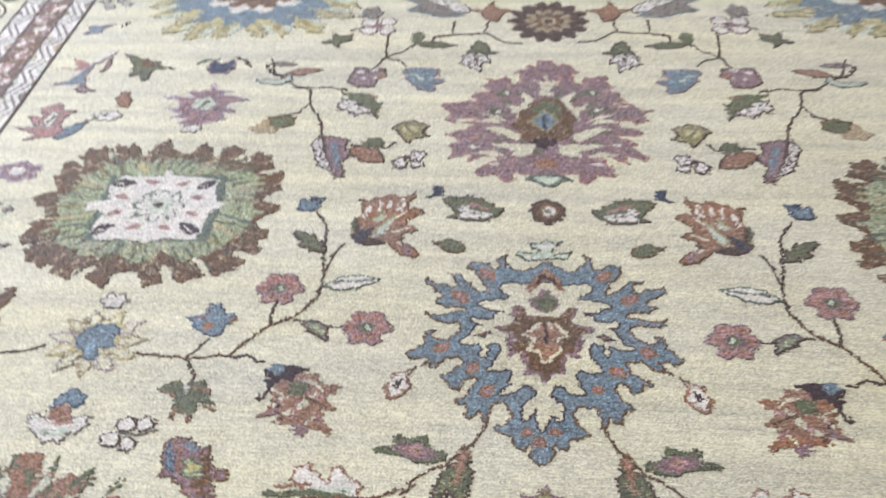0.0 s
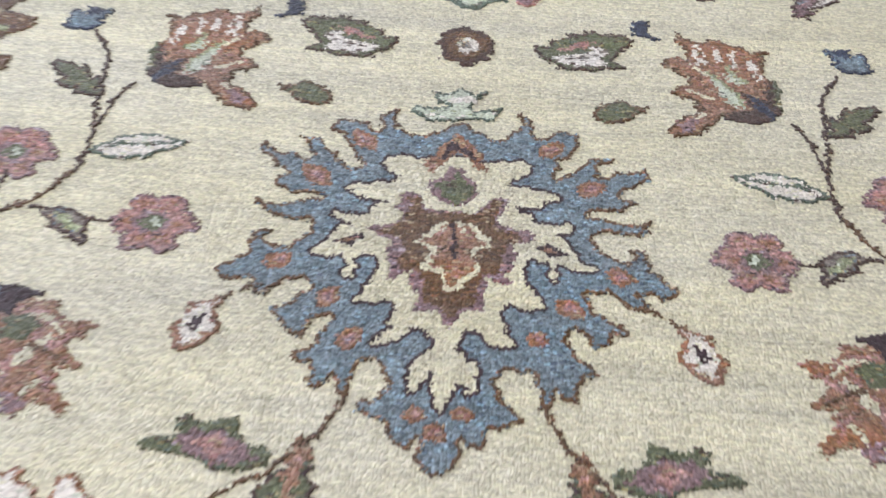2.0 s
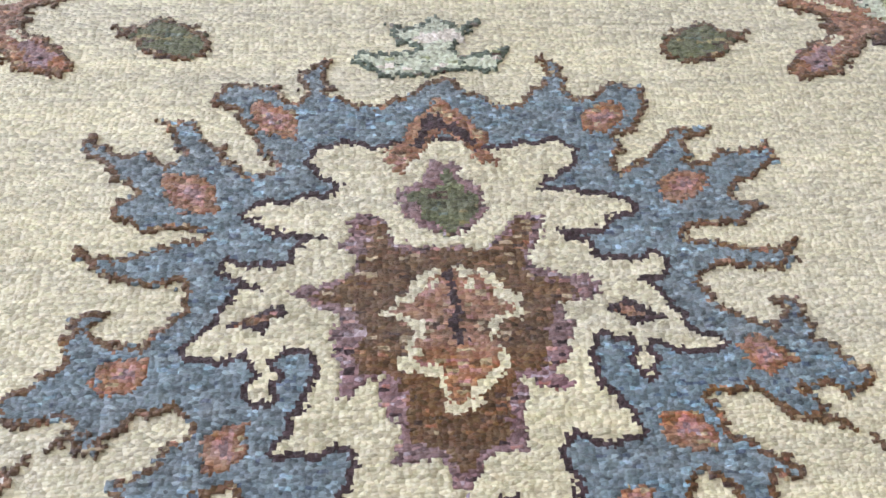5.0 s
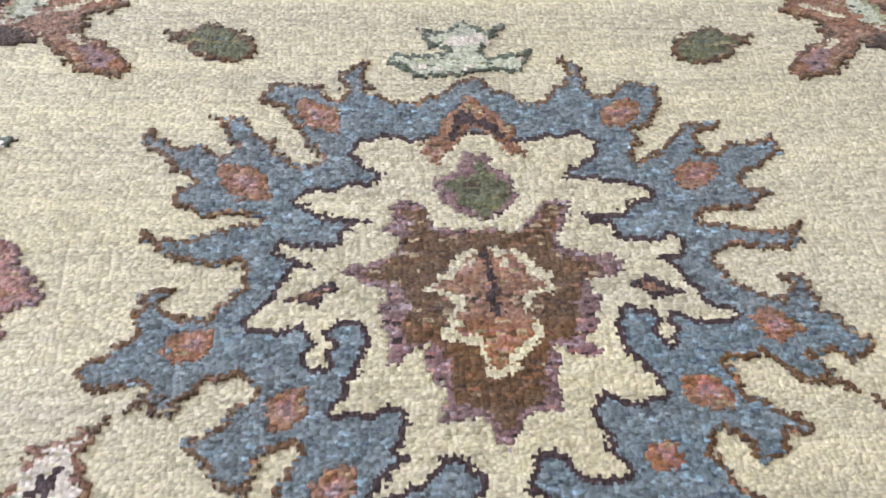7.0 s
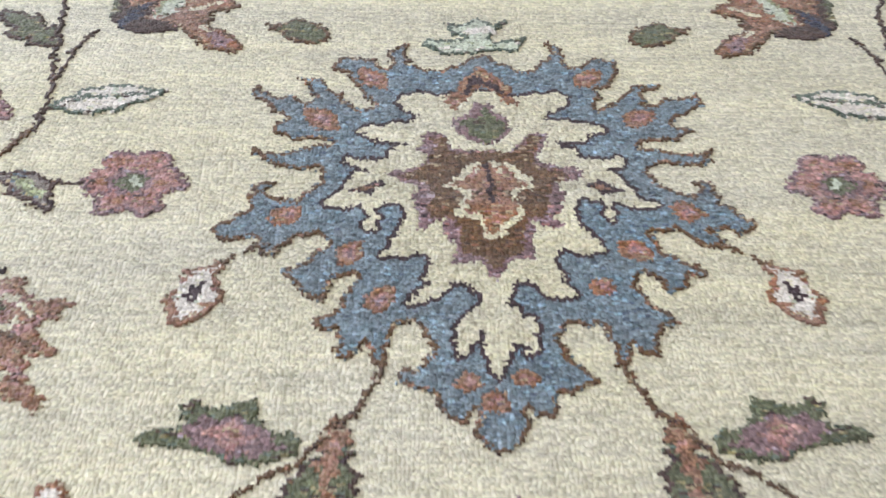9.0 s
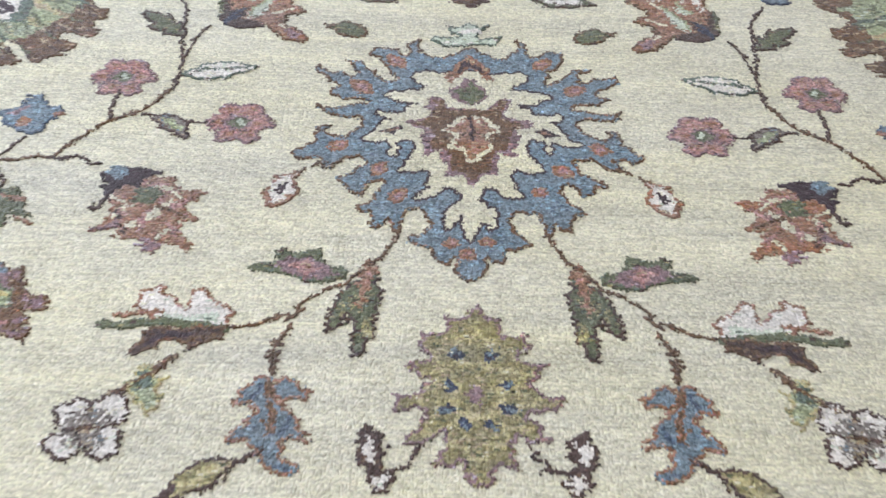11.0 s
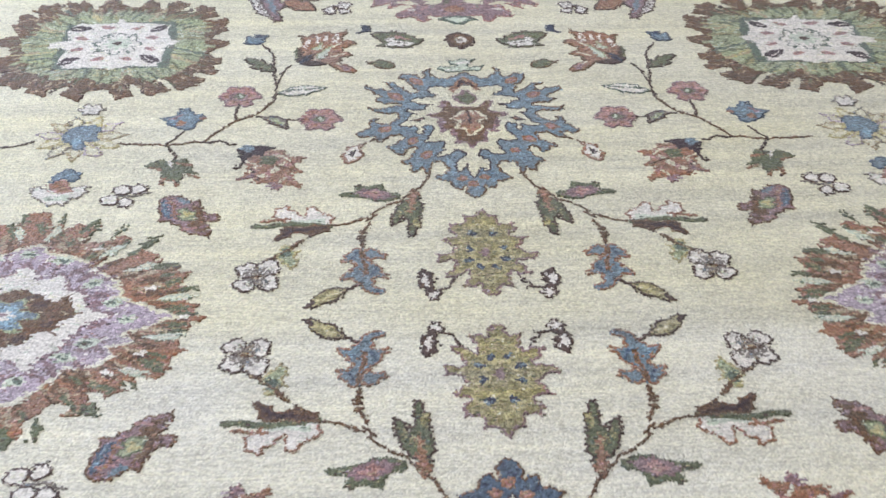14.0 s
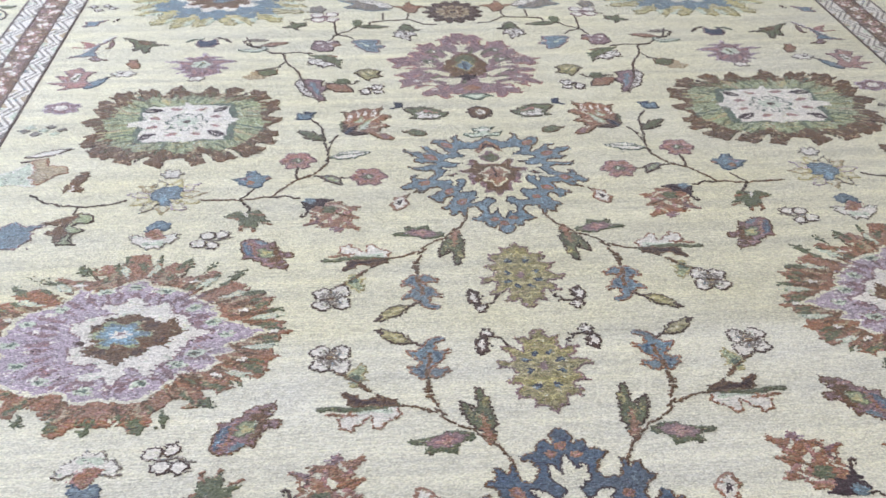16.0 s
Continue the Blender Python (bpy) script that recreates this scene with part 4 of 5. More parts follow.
rim(c, "bare", 30, 0.93, 1.25, 76, 62, 2.2, 2, 0.1)
for k_ in range(1, len(LEAFAGE) - 1):
    x_, y_ = LEAFAGE[k_]
    for s_ in (-1, 1):
        if k_ % 2:
            c.line("green", [(x_ * s_ * 0.90, y_ * 0.90), (x_ * s_ * 0.97, y_ * 0.97)], 1.1)
        c.line(("brown", "tan", "brown")[k_ % 3], [(x_ * s_ * 0.74, y_ * 0.74), (x_ * s_ * 0.86, y_ * 0.86)], 1.0)
for x0_, y0_, x1_, y1_ in [(29, 34, 40, 42), (41, 25, 56, 30), (58, 9, 74, 11), (58, -11, 73, -10), (50, -26, 62, -29), (5, 44, 9, 55)]:
    for s_ in (-1, 1):
        c.leaf("cream", x0_ * s_, y0_, x1_ * s_, y1_, 1.9, 0, "mint", None, 1.4)
for mx_, my_ in [(56, 16), (71, -1), (58, -19), (28, 40), (47, -28)]:
    for s_ in (-1, 1):
        c.blob("ivory", mx_ * s_, my_, 3.0, 1.4, 4, 0.3)
        c.line("umber", [((mx_ - 2) * s_, my_ - 1.6), ((mx_ + 1) * s_, my_ - 1.6)], 0.4)
c.sub("ring")
LOBES = [(-2, 40), (4, 42), (10, 36), (24, 32), (30, 25), (38, 21), (43, 14), (42, 11), (53, 6), (67, 0), (58, -5), (47, -9), (53, -13), (43, -15), (47, -19), (40, -24), (30, -25), (26, -30), (21, -36), (15, -40), (8, -41), (0, -39), (-13, -40), (-16, -36), (-22, -33), (-30, -35), (-52, -24), (-56, -14), (-50, -8), (-60, 0), (-52, 8), (-50, 18), (-33, 25), (-29, 31), (-25, 37), (-20, 33), (-12, 34), (-6, 38)]
c.poly("cream", [(x * 1.05, y * 1.05) for x, y in LOBES])
c.poly("lilac", LOBES)
rim(c, "mauve", 34, 0.40, 0.60, 76, 62, 2.2, 3, 0.3)
rim(c, "ivory", 15, 0.52, 0.58, 76, 62, 0.8, 0, 0.1)
for mx_, my_ in ((49, -1), (36, -13), (29, -20), (32, 19), (42, 8), (16, 33), (0, 37), (-14, 34), (-33, 22), (-46, 12), (-50, -2), (-44, -16), (-30, -27), (-10, -34), (14, -31)):
    c.blob("mint", mx_, my_, 4.6, 2.6, 6, 0.25)
    c.blob("teal", mx_, my_, 2.0, 1.2, 4, 0.3)
c.sub("star")
STAR_EDGE = [(6, -20), (5, -25), (3, -31), (-1, -31), (-3, -25), (-6, -27), (-13, -28), (-15, -25), (-8, -22), (-4, -21), (-10, -17), (-16, -17), (-21, -15), (-22, -7), (-17, -2), (-23, 5), (-23, 11), (-17, 14), (-10, 16), (-4, 17), (-9, 18), (-14, 22), (-13, 24), (-6, 23), (-2, 25), (0, 29), (5, 27), (8, 21), (16, 24), (19, 22), (21, 16), (28, 14), (32, 5), (43, 0), (34, -2), (31, -6), (29, -9), (27, -14), (24, -18), (19, -21), (19, -27), (15, -26), (12, -22)]
c.poly("mauve", [(x * 1.06, y * 1.06) for x, y in STAR_EDGE])
c.poly("ivory", STAR_EDGE)
c.sub("heart")
c.poly("brown", [(3, 17), (10, 14), (18, 8), (25, 14), (25, 6), (30, 2), (23, -1), (22, -7), (25, -10), (17, -7), (14, -8), (11, -13), (6, -13), (3, -18), (1, -19), (-3, -16), (-8, -14), (-15, -11), (-17, -6), (-12, -5), (-14, 1), (-16, 9), (-11, 10), (-4, 15)])
for mx_, my_ in ((14, 8), (18, -3), (8, -10), (8, 12)):
    for s_ in (-1, 1):
        c.blob("umber", mx_ * s_, my_, 3, 2, 4, 0.4)
c.blob("sage", -1, 2, 15, 10.5, 6, 0.4, None, 0, 1.2)
c.blob("slate", -1, 2, 13, 9.0, 6, 0.4, None, 0, 1.2)
c.blob("sky", -1, 2, 9, 6.5, 6, 0.4)
c.blob("ivory", -1, 2, 5.2, 3.2, 6, 0.4)
c.blob("mauve", -1, 2, 2, 1.4)
place("medallion", c, -196, MID, "h", "rust and lilac medallion with cream star")

# blue and straw medallion far up the field
c = Chart(80, 70, 33, 1.0, 1.4, 1.1)
rim(c, "olive", 22, 0.5, 1.04, 72, 58, 8.5, 4)
rim(c, "straw", 22, 0.5, 1.00, 72, 58, 7.4, 4)
rim(c, "olive", 22, 0.6, 0.92, 72, 58, 2.4, 2)
c.poly("straw", [oval(k_, 40, 0.72, 72, 58) for k_ in range(40)])
rim(c, "bare", 22, 0.82, 1.2, 72, 58, 3.4, 0, 0.5)
rim(c, "mint", 22, 0.7, 0.95, 72, 58, 2.2, 0, 0.3)
c.sub("ring")
rim(c, "slate", 17, 0.3, 0.78, 72, 58, 8.5, 3)
c.poly("slate", [oval(k_, 40, 0.60, 72, 58, 2.2) for k_ in range(40)])
c.sub("heart")
c.blob("ivory", 0, 0, 36, 28, 10, 0.3)
c.blob("brown", 0, 0, 29, 22, 12, 0.3, "rust")
c.blob("slate", 0, 0, 10, 8, 6, 0.3)
place("medallion", c, -194, 292, "q", "slate blue medallion with straw-yellow rim")

# mauve fan palmette
c = Chart(60, 58, 34)
FAN = [(-53, -33), (-50, -28), (-52, -21), (-46, -18), (-55, -13), (-47, -9), (-40, -6), (-41, 2), (-50, 2), (-51, -3), (-56, 0), (-53, 6), (-59, 11), (-59, 15), (-51, 16), (-44, 18), (-39, 16), (-43, 22), (-40, 26), (-32, 26), (-38, 32), (-34, 36), (-36, 40), (-30, 38), (-24, 42), (-21, 35), (-17, 35), (-17, 44), (-21, 46), (-14, 49), (-13, 54), (-7, 52), (-6, 60), (-1, 61), (4, 54), (11, 54), (18, 46), (13, 44), (14, 35), (18, 35)]
FAN += [(20, 41), (26, 41), (33, 44), (32, 37), (35, 33), (32, 28), (38, 27), (39, 24), (42, 19), (36, 17), (36, 13), (42, 13), (44, 17), (47, 14), (50, 11), (56, 11), (51, 6), (52, 1), (46, -2), (43, 2), (37, 0), (37, -5), (44, -6), (50, -9), (50, -11), (41, -12), (35, -13), (42, -16), (46, -20), (43, -22), (51, -30), (50, -33), (44, -30), (39, -28), (41, -35), (40, -36), (33, -31), (27, -28), (30, -35), (32, -39)]
FAN += [(34, -45), (29, -46), (24, -44), (22, -49), (17, -51), (15, -48), (15, -44), (8, -44), (4, -46), (-3, -46), (-11, -45), (-17, -43), (-18, -51), (-23, -51), (-26, -46), (-29, -45), (-33, -47), (-37, -46), (-36, -41), (-32, -38), (-26, -32), (-29, -30), (-35, -32), (-42, -35), (-41, -29), (-47, -32)]
c.poly("mauve", FAN, "pink")
for k_ in range(18):
    a_ = radians(k_ * 20 - 86)
    if abs(math.cos(a_)) > 0.2:
        c.line("green", [(24 * math.cos(a_ + 0.1), 20 * math.sin(a_ + 0.1)), (35 * math.cos(a_ + 0.1), 30 * math.sin(a_ + 0.1))], 1.0)
        c.line("grey", [(36 * math.cos(a_ - 0.08), 31 * math.sin(a_ - 0.08)), (43 * math.cos(a_ - 0.08), 37 * math.sin(a_ - 0.08))], 0.6)
        c.line("pink", [(38 * math.cos(a_ + 0.16), 34 * math.sin(a_ + 0.16)), (46 * math.cos(a_ + 0.16), 42 * math.sin(a_ + 0.16))], 0.8)
c.poly("cream", [(-5, 23), (-5, 34), (-9, 38), (-4, 37), (-2, 45), (0, 35), (5, 39), (4, 33), (1, 29), (2, 23)])
for ray_ in ([(-8, 20), (-12, 24), (-17, 27), (-13, 18), (-16, 12), (-23, 16), (-21, 11), (-18, 4), (-19, -1)],
             [(-38, 7), (-30, 5), (-21, -1), (-26, 0)], [(-35, -6), (-28, -5), (-14, -12), (-17, -18), (-26, -12)],
             [(-31, -20), (-18, -20), (-7, -21), (-9, -29), (-19, -31), (-18, -26)], [(-42, -1), (-30, 2), (-24, -3), (-30, -2)], [(-40, -28), (-28, -26), (-22, -31), (-30, -30)]):
    c.poly("cream", ray_)
    c.poly("cream", [(-2 - x, y) for x, y in ray_])
for mx_, my_ in ((-25, 25), (-28, 8), (23, 26), (25, 10)):
    c.blob("green", mx_, my_, 5, 3.4, 5, 0.3)
    c.blob("ivory", mx_ + 1, my_, 1.4, 1.8)
for mx_, my_ in ((-39, -23), (-27, -37), (35, -20), (25, -36)):
    c.blob("ivory", mx_, my_, 3.0, 1.6, 4, 0.4)
c.sub("heart")
c.poly("brown", [(-3, 22), (-10, 15), (-16, 8), (-17, 2), (-20, -4), (-15, -11), (-14, -17), (-8, -19), (-3, -13), (7, -18), (12, -12), (13, -5), (15, 2), (10, 10), (6, 19)])
c.poly("green", [(-10, 10), (-4, 18), (3, 17), (8, 9), (5, 3), (-7, 3)])
c.poly("olive", [(-11, 0), (-3, 11), (7, 1), (-2, -10)])
c.poly("slate", [(-9, -1), (-3, 9), (5, 0), (-2, -8)])
c.line("navy", [(-3, 5), (-2, -6)], 1.0)
c.poly("aubergine", [(-12, -18), (-2, -13), (5, -18), (-2, -25)])
c.poly("rust", [(-8, -35), (-2, -31), (6, -35), (4, -39), (-4, -40)])
c.sub("crest")
c.half("teal", [(0, -44), (9, -45), (12, -49), (7, -50), (4, -53), (0, -54)])
c.half("mint", [(0, -45), (7, -47), (5, -50), (0, -52)])
place("palmette", c, 0, 154, "v", "mauve fan palmette with green heart")

# brown rosette on the long axis
c = Chart(30, 30, 35)
c.blob("umber", 0, 0, 25, 24, 14, 0.25)
c.sub("heart")
c.blob("tan", 0, 0, 15, 14, 12, 0.35)
c.blob("brown", 0, 0, 10, 10, 8, 0.3)
c.blob("tan", 0, 0, 5, 5)
c.blob("umber", 0, 0, 2.6, 3.2)
place("rosette", c, -1, 256, "v", "dark brown rosette with tan heart")

# leaves and flowers beside the mauve palmette
c = Chart(18, 24, 36)
c.poly("mauve", [(-6, 13), (10, 10), (8, 3), (14, -4), (9, -8), (12, -21), (7, -23), (2, -11), (-3, 3)], "umber")
c.poly("slate", [(-1, 7), (5, 5), (6, -4), (9, -16), (4, -8)])
c.poly("fleck", [(-10, 4), (-7, 14), (-1, -1), (3, -10), (6, -17), (1, -15), (-4, -13), (-7, -3)], "umber")
c.line("umber", [(-6, 7), (-3, -2), (-3, -5), (1, -10)], 0.7)
place("leaf", c, -116, 126, "q", "mauve leaf with ivory zigzag edge")
c = Chart(14, 12, 37)
c.leaf("rust", -11, 6, 10, -6, 6, 0, "umber")
place("leaf", c, -94, 123, "q", "rust leaf with dark edge")
c = Chart(14, 14, 38)
c.poly("fleck", [(-7, -3), (-1, 2), (2, -4), (-1, -9), (-5, -9)], "umber")
c.poly("fleck", [(0, 1), (4, 7), (11, 4), (9, -2), (3, -2)], "umber")
c.poly("fleck", [(2, -3), (9, -2), (11, -7), (4, -9)], "umber")
c.blob("umber", 0, 0, 1.8, 1.6)
place("flower", c, -74, 121, "q", "ivory butterfly flower with dark outline")
c = Chart(16, 14, 39)
c.poly("olive", [(-12, -1), (-6, 5), (1, 6), (8, 1), (6, -4), (10, -8), (2, -10), (-2, -15), (-5, -9)], "umber")
c.poly("straw", [(-7, -1), (1, 2), (3, -3), (-2, -7)])
c.line("green", [(-4, 0), (2, -6)], 0.8)
place("leaf", c, -73, 147, "q", "olive scalloped leaf")
c = Chart(10, 8, 39)
c.blob("green", 0, 0, 6.5, 5, 6, 0.2)
place("leaf", c, -93, 133, "q", "small green tuft leaf")
c = Chart(18, 16, 40)
c.poly("green", [(-13, 11), (6, 9), (9, 0), (13, 1), (10, -8), (12, -14), (6, -9), (-3, -1)])
c.poly("fleck", [(-13, 6), (-12, -7), (-7, -6), (-2, -13), (4, -8), (12, -14), (5, -5), (-3, 2)], "umber")
c.line("rust", [(2, 8), (8, 6)], 0.8)
place("leaf", c, -105, 168, "q", "green leaf with ivory saw edge")
c = Chart(16, 14, 41)
c.poly("mauve", [(-11, -1), (-7, 7), (1, 5), (9, 7), (12, -2), (7, -5), (6, -13), (-4, -13), (-11, -7)], "umber")
for mx_, my_ in ((-5, 2), (3, 4), (-2, -4), (6, -3)):
    c.blob("ivory", mx_, my_, 1.8, 1.4)
c.blob("rust", 8, -2, 3, 2.5)
place("rosette", c, -106, 197, "q", "mauve rosette with ivory dots")
c = Chart(18, 16, 42)
c.poly("slate", [(-12, 6), (-4, 8), (10, 7), (9, -2), (15, -6), (9, -10), (10, -17), (0, -14), (-8, -5)], "mauve")
c.line("mint", [(-5, 2), (1, -4)], 0.9)
place("leaf", c, -74, 196, "q", "slate leaf with mauve edge")
c = Chart(22, 12, 43)
c.poly("tan", [(-12, -7), (-5, 1), (6, -3), (3, -11), (-7, -11)])
c.poly("green", [(-3, 3), (4, 6), (13, 3), (12, -5), (4, -7), (-2, -3)], "brown")
c.line("umber", [(-3, 3), (5, 2)], 0.6)
place("leaf", c, -152, 151, "q", "tan and green leaf")
c = Chart(26, 22, 44)
c.leaf("rust", -6, 8, 16, 13, 4, 0, "brown")
c.poly("mint", [(-22, 2), (-14, 4), (-8, 2), (-2, 8), (2, 2), (-6, -3), (-18, -1)], "teal")
c.line("umber", [(-18, 18), (-14, 10), (-6, 6)], 0.9)
c.leaf("grey", -18, 20, 2, 18, 2.6)
place("leaf", c, -150, 188, "q", "rust pod and mint hook leaf")
c = Chart(34, 30, 45)
c.poly("mauve", [(0, 20), (4, 14), (15, 13), (10, 11), (8, 8), (19, 8), (26, 4), (16, 1), (12, -3), (20, -6), (19, -8), (12, -8), (17, -14), (12, -15), (9, -18), (4, -20), (2, -23), (-4, -22), (-9, -17), (-5, -13), (-17, -14), (-10, -10), (-22, -4), (-14, -4), (-14, 2), (-28, 6), (-18, 7), (-7, 5), (-14, 13), (-5, 12), (-1, 13)], "lilac")
for pts in ([(-14, 3), (-7, 1)], [(9, 4), (16, 4)], [(-4, -9), (-2, -15)], [(6, -8), (10, -12)], [(0, 9), (2, 14)]):
    c.line("pink", pts, 1.0)
c.blob("mint", 0, 0, 8, 6.5, 5, 0.35)
c.line("green", [(-2, -4), (2, 3)], 1.2)
c.blob("ivory", 0, -23, 6, 4.5, 5, 0.3, "grey")
place("flower", c, -196, 166, "q", "mauve spiked star flower")
c = Chart(22, 16, 46)
c.poly("navy", [(-9, 0), (-6, 8), (0, 5), (6, 10), (9, 0), (4, -6), (-5, -6)], "mauve")
c.line("teal", [(-16, 4), (-10, 9), (-4, 9)], 0.9)
c.line("umber", [(8, 11), (14, 8), (18, 2)], 0.9)
place("bud", c, -196, 202, "q", "navy tulip bud with tendrils")

# motifs near the side borders
c = Chart(8, 9, 47)
c.poly("rust", [(-5, 2), (-4, 8), (1, 9), (5, 0), (5, -6), (0, -7)], "brown")
place("bud", c, -245, 168, "q", "small rust bud")
c = Chart(14, 10, 48)
c.blob("ivory", 0, 0, 9, 5.5, 6, 0.3, "grey")
c.blob("umber", -1, 0, 1.6, 1.4)
c.line("grey", [(-13, -7), (-6, -2)], 0.7)
place("flower", c, -249, 154, "q", "faint ivory flower")
c = Chart(12, 12, 49)
c.leaf("slate", 6, 9, -7, -8, 4, 0, "navy")
place("leaf", c, -265, 139, "q", "slate leaf")
c = Chart(28, 32, 50)
c.poly("pink", [(-15, 4), (-5, 4), (-11, 12), (0, 18), (4, 10), (13, 11), (8, 3), (8, -6), (15, -11), (6, -14), (-9, -18), (-3, -12), (-18, -7), (-6, -5)], "mauve")
c.poly("ivory", [(-5, 0), (-3, 9), (4, 7), (3, -3), (1, -9)], "grey")
c.line("green", [(-1, -1), (1, 5)], 1.4)
place("flower", c, -281, 148, "q", "pink spiked flower with ivory heart")
c = Chart(36, 30, 51)
c.poly("slate", [(7, 24), (2, 15), (-3, 7), (-4, -4), (-1, -13), (-8, -12), (-23, -14), (-12, -7), (-8, 5), (0, 18)], "mauve")
c.line("ivory", [(5, 23), (-5, 10), (-12, -3)], 0.8)
c.poly("mauve", [(-8, -16), (-2, -12), (8, -19), (-2, -20)], "brown")
c.poly("mauve", [(3, 1), (5, 18), (8, 11), (6, 2)], "brown")
c.poly("pink", [(-27, 5), (-12, 4), (-19, 16), (-12, 12), (-5, 8), (-9, 2)])
place("leaf", c, -273, 196, "q", "long slate blade leaf with pink barbs")
c = Chart(26, 18, 52)
c.poly("green", [(-19, 13), (-10, 9), (2, 4), (8, 3), (7, -1), (19, -3), (7, -5), (5, -9), (6, -15), (2, -17), (-1, -10), (-7, -13), (-8, 0)], "umber")
c.poly("brown", [(-6, 5), (5, 2), (4, -3), (-3, -1)])
place("leaf", c, -243, 205, "q", "dark green winged leaf")
c = Chart(16, 12, 53)
c.blob("mauve", 0, 0, 13, 9, 6, 0.3, "lilac", 30)
c.blob("ivory", 0, 0, 5, 4, 5, 0.3)
place("rosette", c, -280, 104, "q", "faded pink rosette with ivory heart")
c = Chart(20, 14, 54)
for k_ in range(7):
    c.blob("mint" if k_ % 2 else "grey", -12 + 4 * k_, 5 * math.sin(k_ * 2.1), 3.5, 2.6, 4, 0.4)
place("leaf", c, -284, 74, "q", "faded pale blue leaf spray")
c = Chart(18, 10, 55)
c.leaf("ivory", -14, -5, 14, 5, 3.4, 0, "umber")
place("leaf", c, -273, 45, "q", "slim ivory leaf with dark outline")
c = Chart(34, 26, 56, 0.85)
c.poly("tan", [(0, 18), (10, 20), (14, 10), (26, 8), (30, 0), (22, -4), (12, -16), (4, -6), (6, 4)], "rust")
c.poly("mint", [(-28, -4), (-10, 4), (0, 16), (6, 4), (4, -6), (12, -18), (-6, -14), (-26, -16)], "ivory")
c.line("umber", [(-6, 16), (2, 18)], 0.9)
place("flower", c, -281, 22, "q", "tan and mint flower")
c = Chart(14, 24, 57, 0.6)
c.poly("brown", [(2, 20), (9, 19), (10, 6), (6, -2), (9, -18), (-2, -14), (-8, -18), (-10, -8), (-4, 4)])
c.line("ivory", [(0, -6), (-2, -14)], 1.2)
place("leaf", c, -249, 10, "q", "brown folded leaf")
c = Chart(24, 30, 58, 0.66)
c.poly("brown", [(6, 22), (-22, 8), (-6, 4), (-18, -8), (-8, -10), (-2, -24), (4, 0)])
c.poly("sage", [(6, 22), (18, 16), (20, 6), (6, 6), (4, 2), (18, -4), (6, -10), (8, -20), (14, -24), (-4, -24), (2, -8), (-4, 2), (2, 8)], "umber")
place("leaf", c, -243, -36, "q", "sage green curled leaf with brown back")
c = Chart(22, 24, 59, 0.75)
c.poly("slate", [(-16, 10), (-6, 18), (4, 12), (18, 14), (10, 6), (12, -6), (2, -16), (-12, -14), (-14, 0)], "mauve")
place("flower", c, -268, -42, "q", "slate blue bell near the border")
c = Chart(100, 34, 60, ragged=0.3)
for pts in [[(-22, 19), (-13, 11), (-4, 7), (12, 4), (27, 6), (35, 10)], [(9, 6), (7, -3)], [(-10, -33), (-6, -43), (-2, -53)]]:
    c.line("umber", pts, 0.5).sub("branch")
place("vine", c, -250, -20, "q", "thin dark vine")

c = Chart(18, 12, 69)
for mx_, my_ in ((-7, 3), (3, 5), (9, 0), (-2, -4)):
    c.blob("fleck", mx_, my_, 4.2, 3.0, 4, 0.3, "umber")
place("flower", c, -290, 277, "q", "small ivory flower near the border")
c = Chart(20, 12, 70)
c.poly("slate", [(-11, -6), (-7, 0), (-11, 4), (-2, 5), (7, 8), (2, 0), (0, -5)], "mauve")
c.line("umber", [(12, 4), (16, 9)], 0.5)
place("leaf", c, -287, 245, "q", "slate leaf near the border")

# upper field
c = Chart(16, 24, 61, 0.85)
c.poly("green", [(-2, 20), (6, 14), (8, 6), (14, 4), (7, 0), (0, 4), (-10, 0), (-6, 10)], "umber")
c.poly("fleck", [(-12, 0), (-4, 4), (0, 0), (6, 2), (10, -10), (4, -8), (2, -20), (-5, -14), (-12, -10)], "umber")
c.line("umber", [(-2, 0), (0, -12)], 0.9)
place("flower", c, -42, 217, "q", "ivory snowdrop with green cap")
c = Chart(18, 18, 62)
c.poly("rust", [(-16, 4), (-8, 4), (-4, 2), (0, 14), (4, 4), (16, 2), (8, -2), (4, -12), (-2, -10), (-6, -2)], "brown")
place("tulip", c, -37, 267, "q", "small rust tulip")
c = Chart(20, 14, 63)
c.leaf("green", -12, 0, 16, -2, 3.8, 0, "umber")
c.blob("green", -10, 7, 4, 6)
place("leaf", c, -71, 230, "q", "dark green pod leaf")
c = Chart(24, 16, 64, 0.85)
c.poly("green", [(-11, -7), (-4, -1), (-4, 8), (3, 2), (11, 5), (11, -4), (5, -6), (4, -14), (-2, -8)], "umber")
place("leaf", c, -131, 236, "q", "dark green three-pointed leaf")
c = Chart(16, 16, 65)
for mx_, my_ in ((-6, 4), (6, 5), (-5, -6), (6, -6)):
    c.blob("ivory", mx_, my_, 5, 4.5, 0, 0, "mauve")
c.blob("mauve", 0, 0, 3, 3)
place("flower", c, -107, 250, "q", "ivory four-petal flower with mauve outline")
c = Chart(10, 12, 66)
c.blob("grey", 0, 0, 7, 8, 5, 0.25)
place("bud", c, -113, 266, "q", "grey bud")
c = Chart(30, 20, 67)
c.poly("grey", [(-26, 14), (-8, 12), (12, -4), (18, -10), (4, -12), (-10, -6), (-20, -4), (-12, 4)], "slate")
c.poly("fleck", [(-12, 14), (4, 14), (20, 2), (22, -6), (14, -6), (0, 4)], "umber")
place("leaf", c, -72, 272, "q", "grey leaf with ivory zigzag edge")
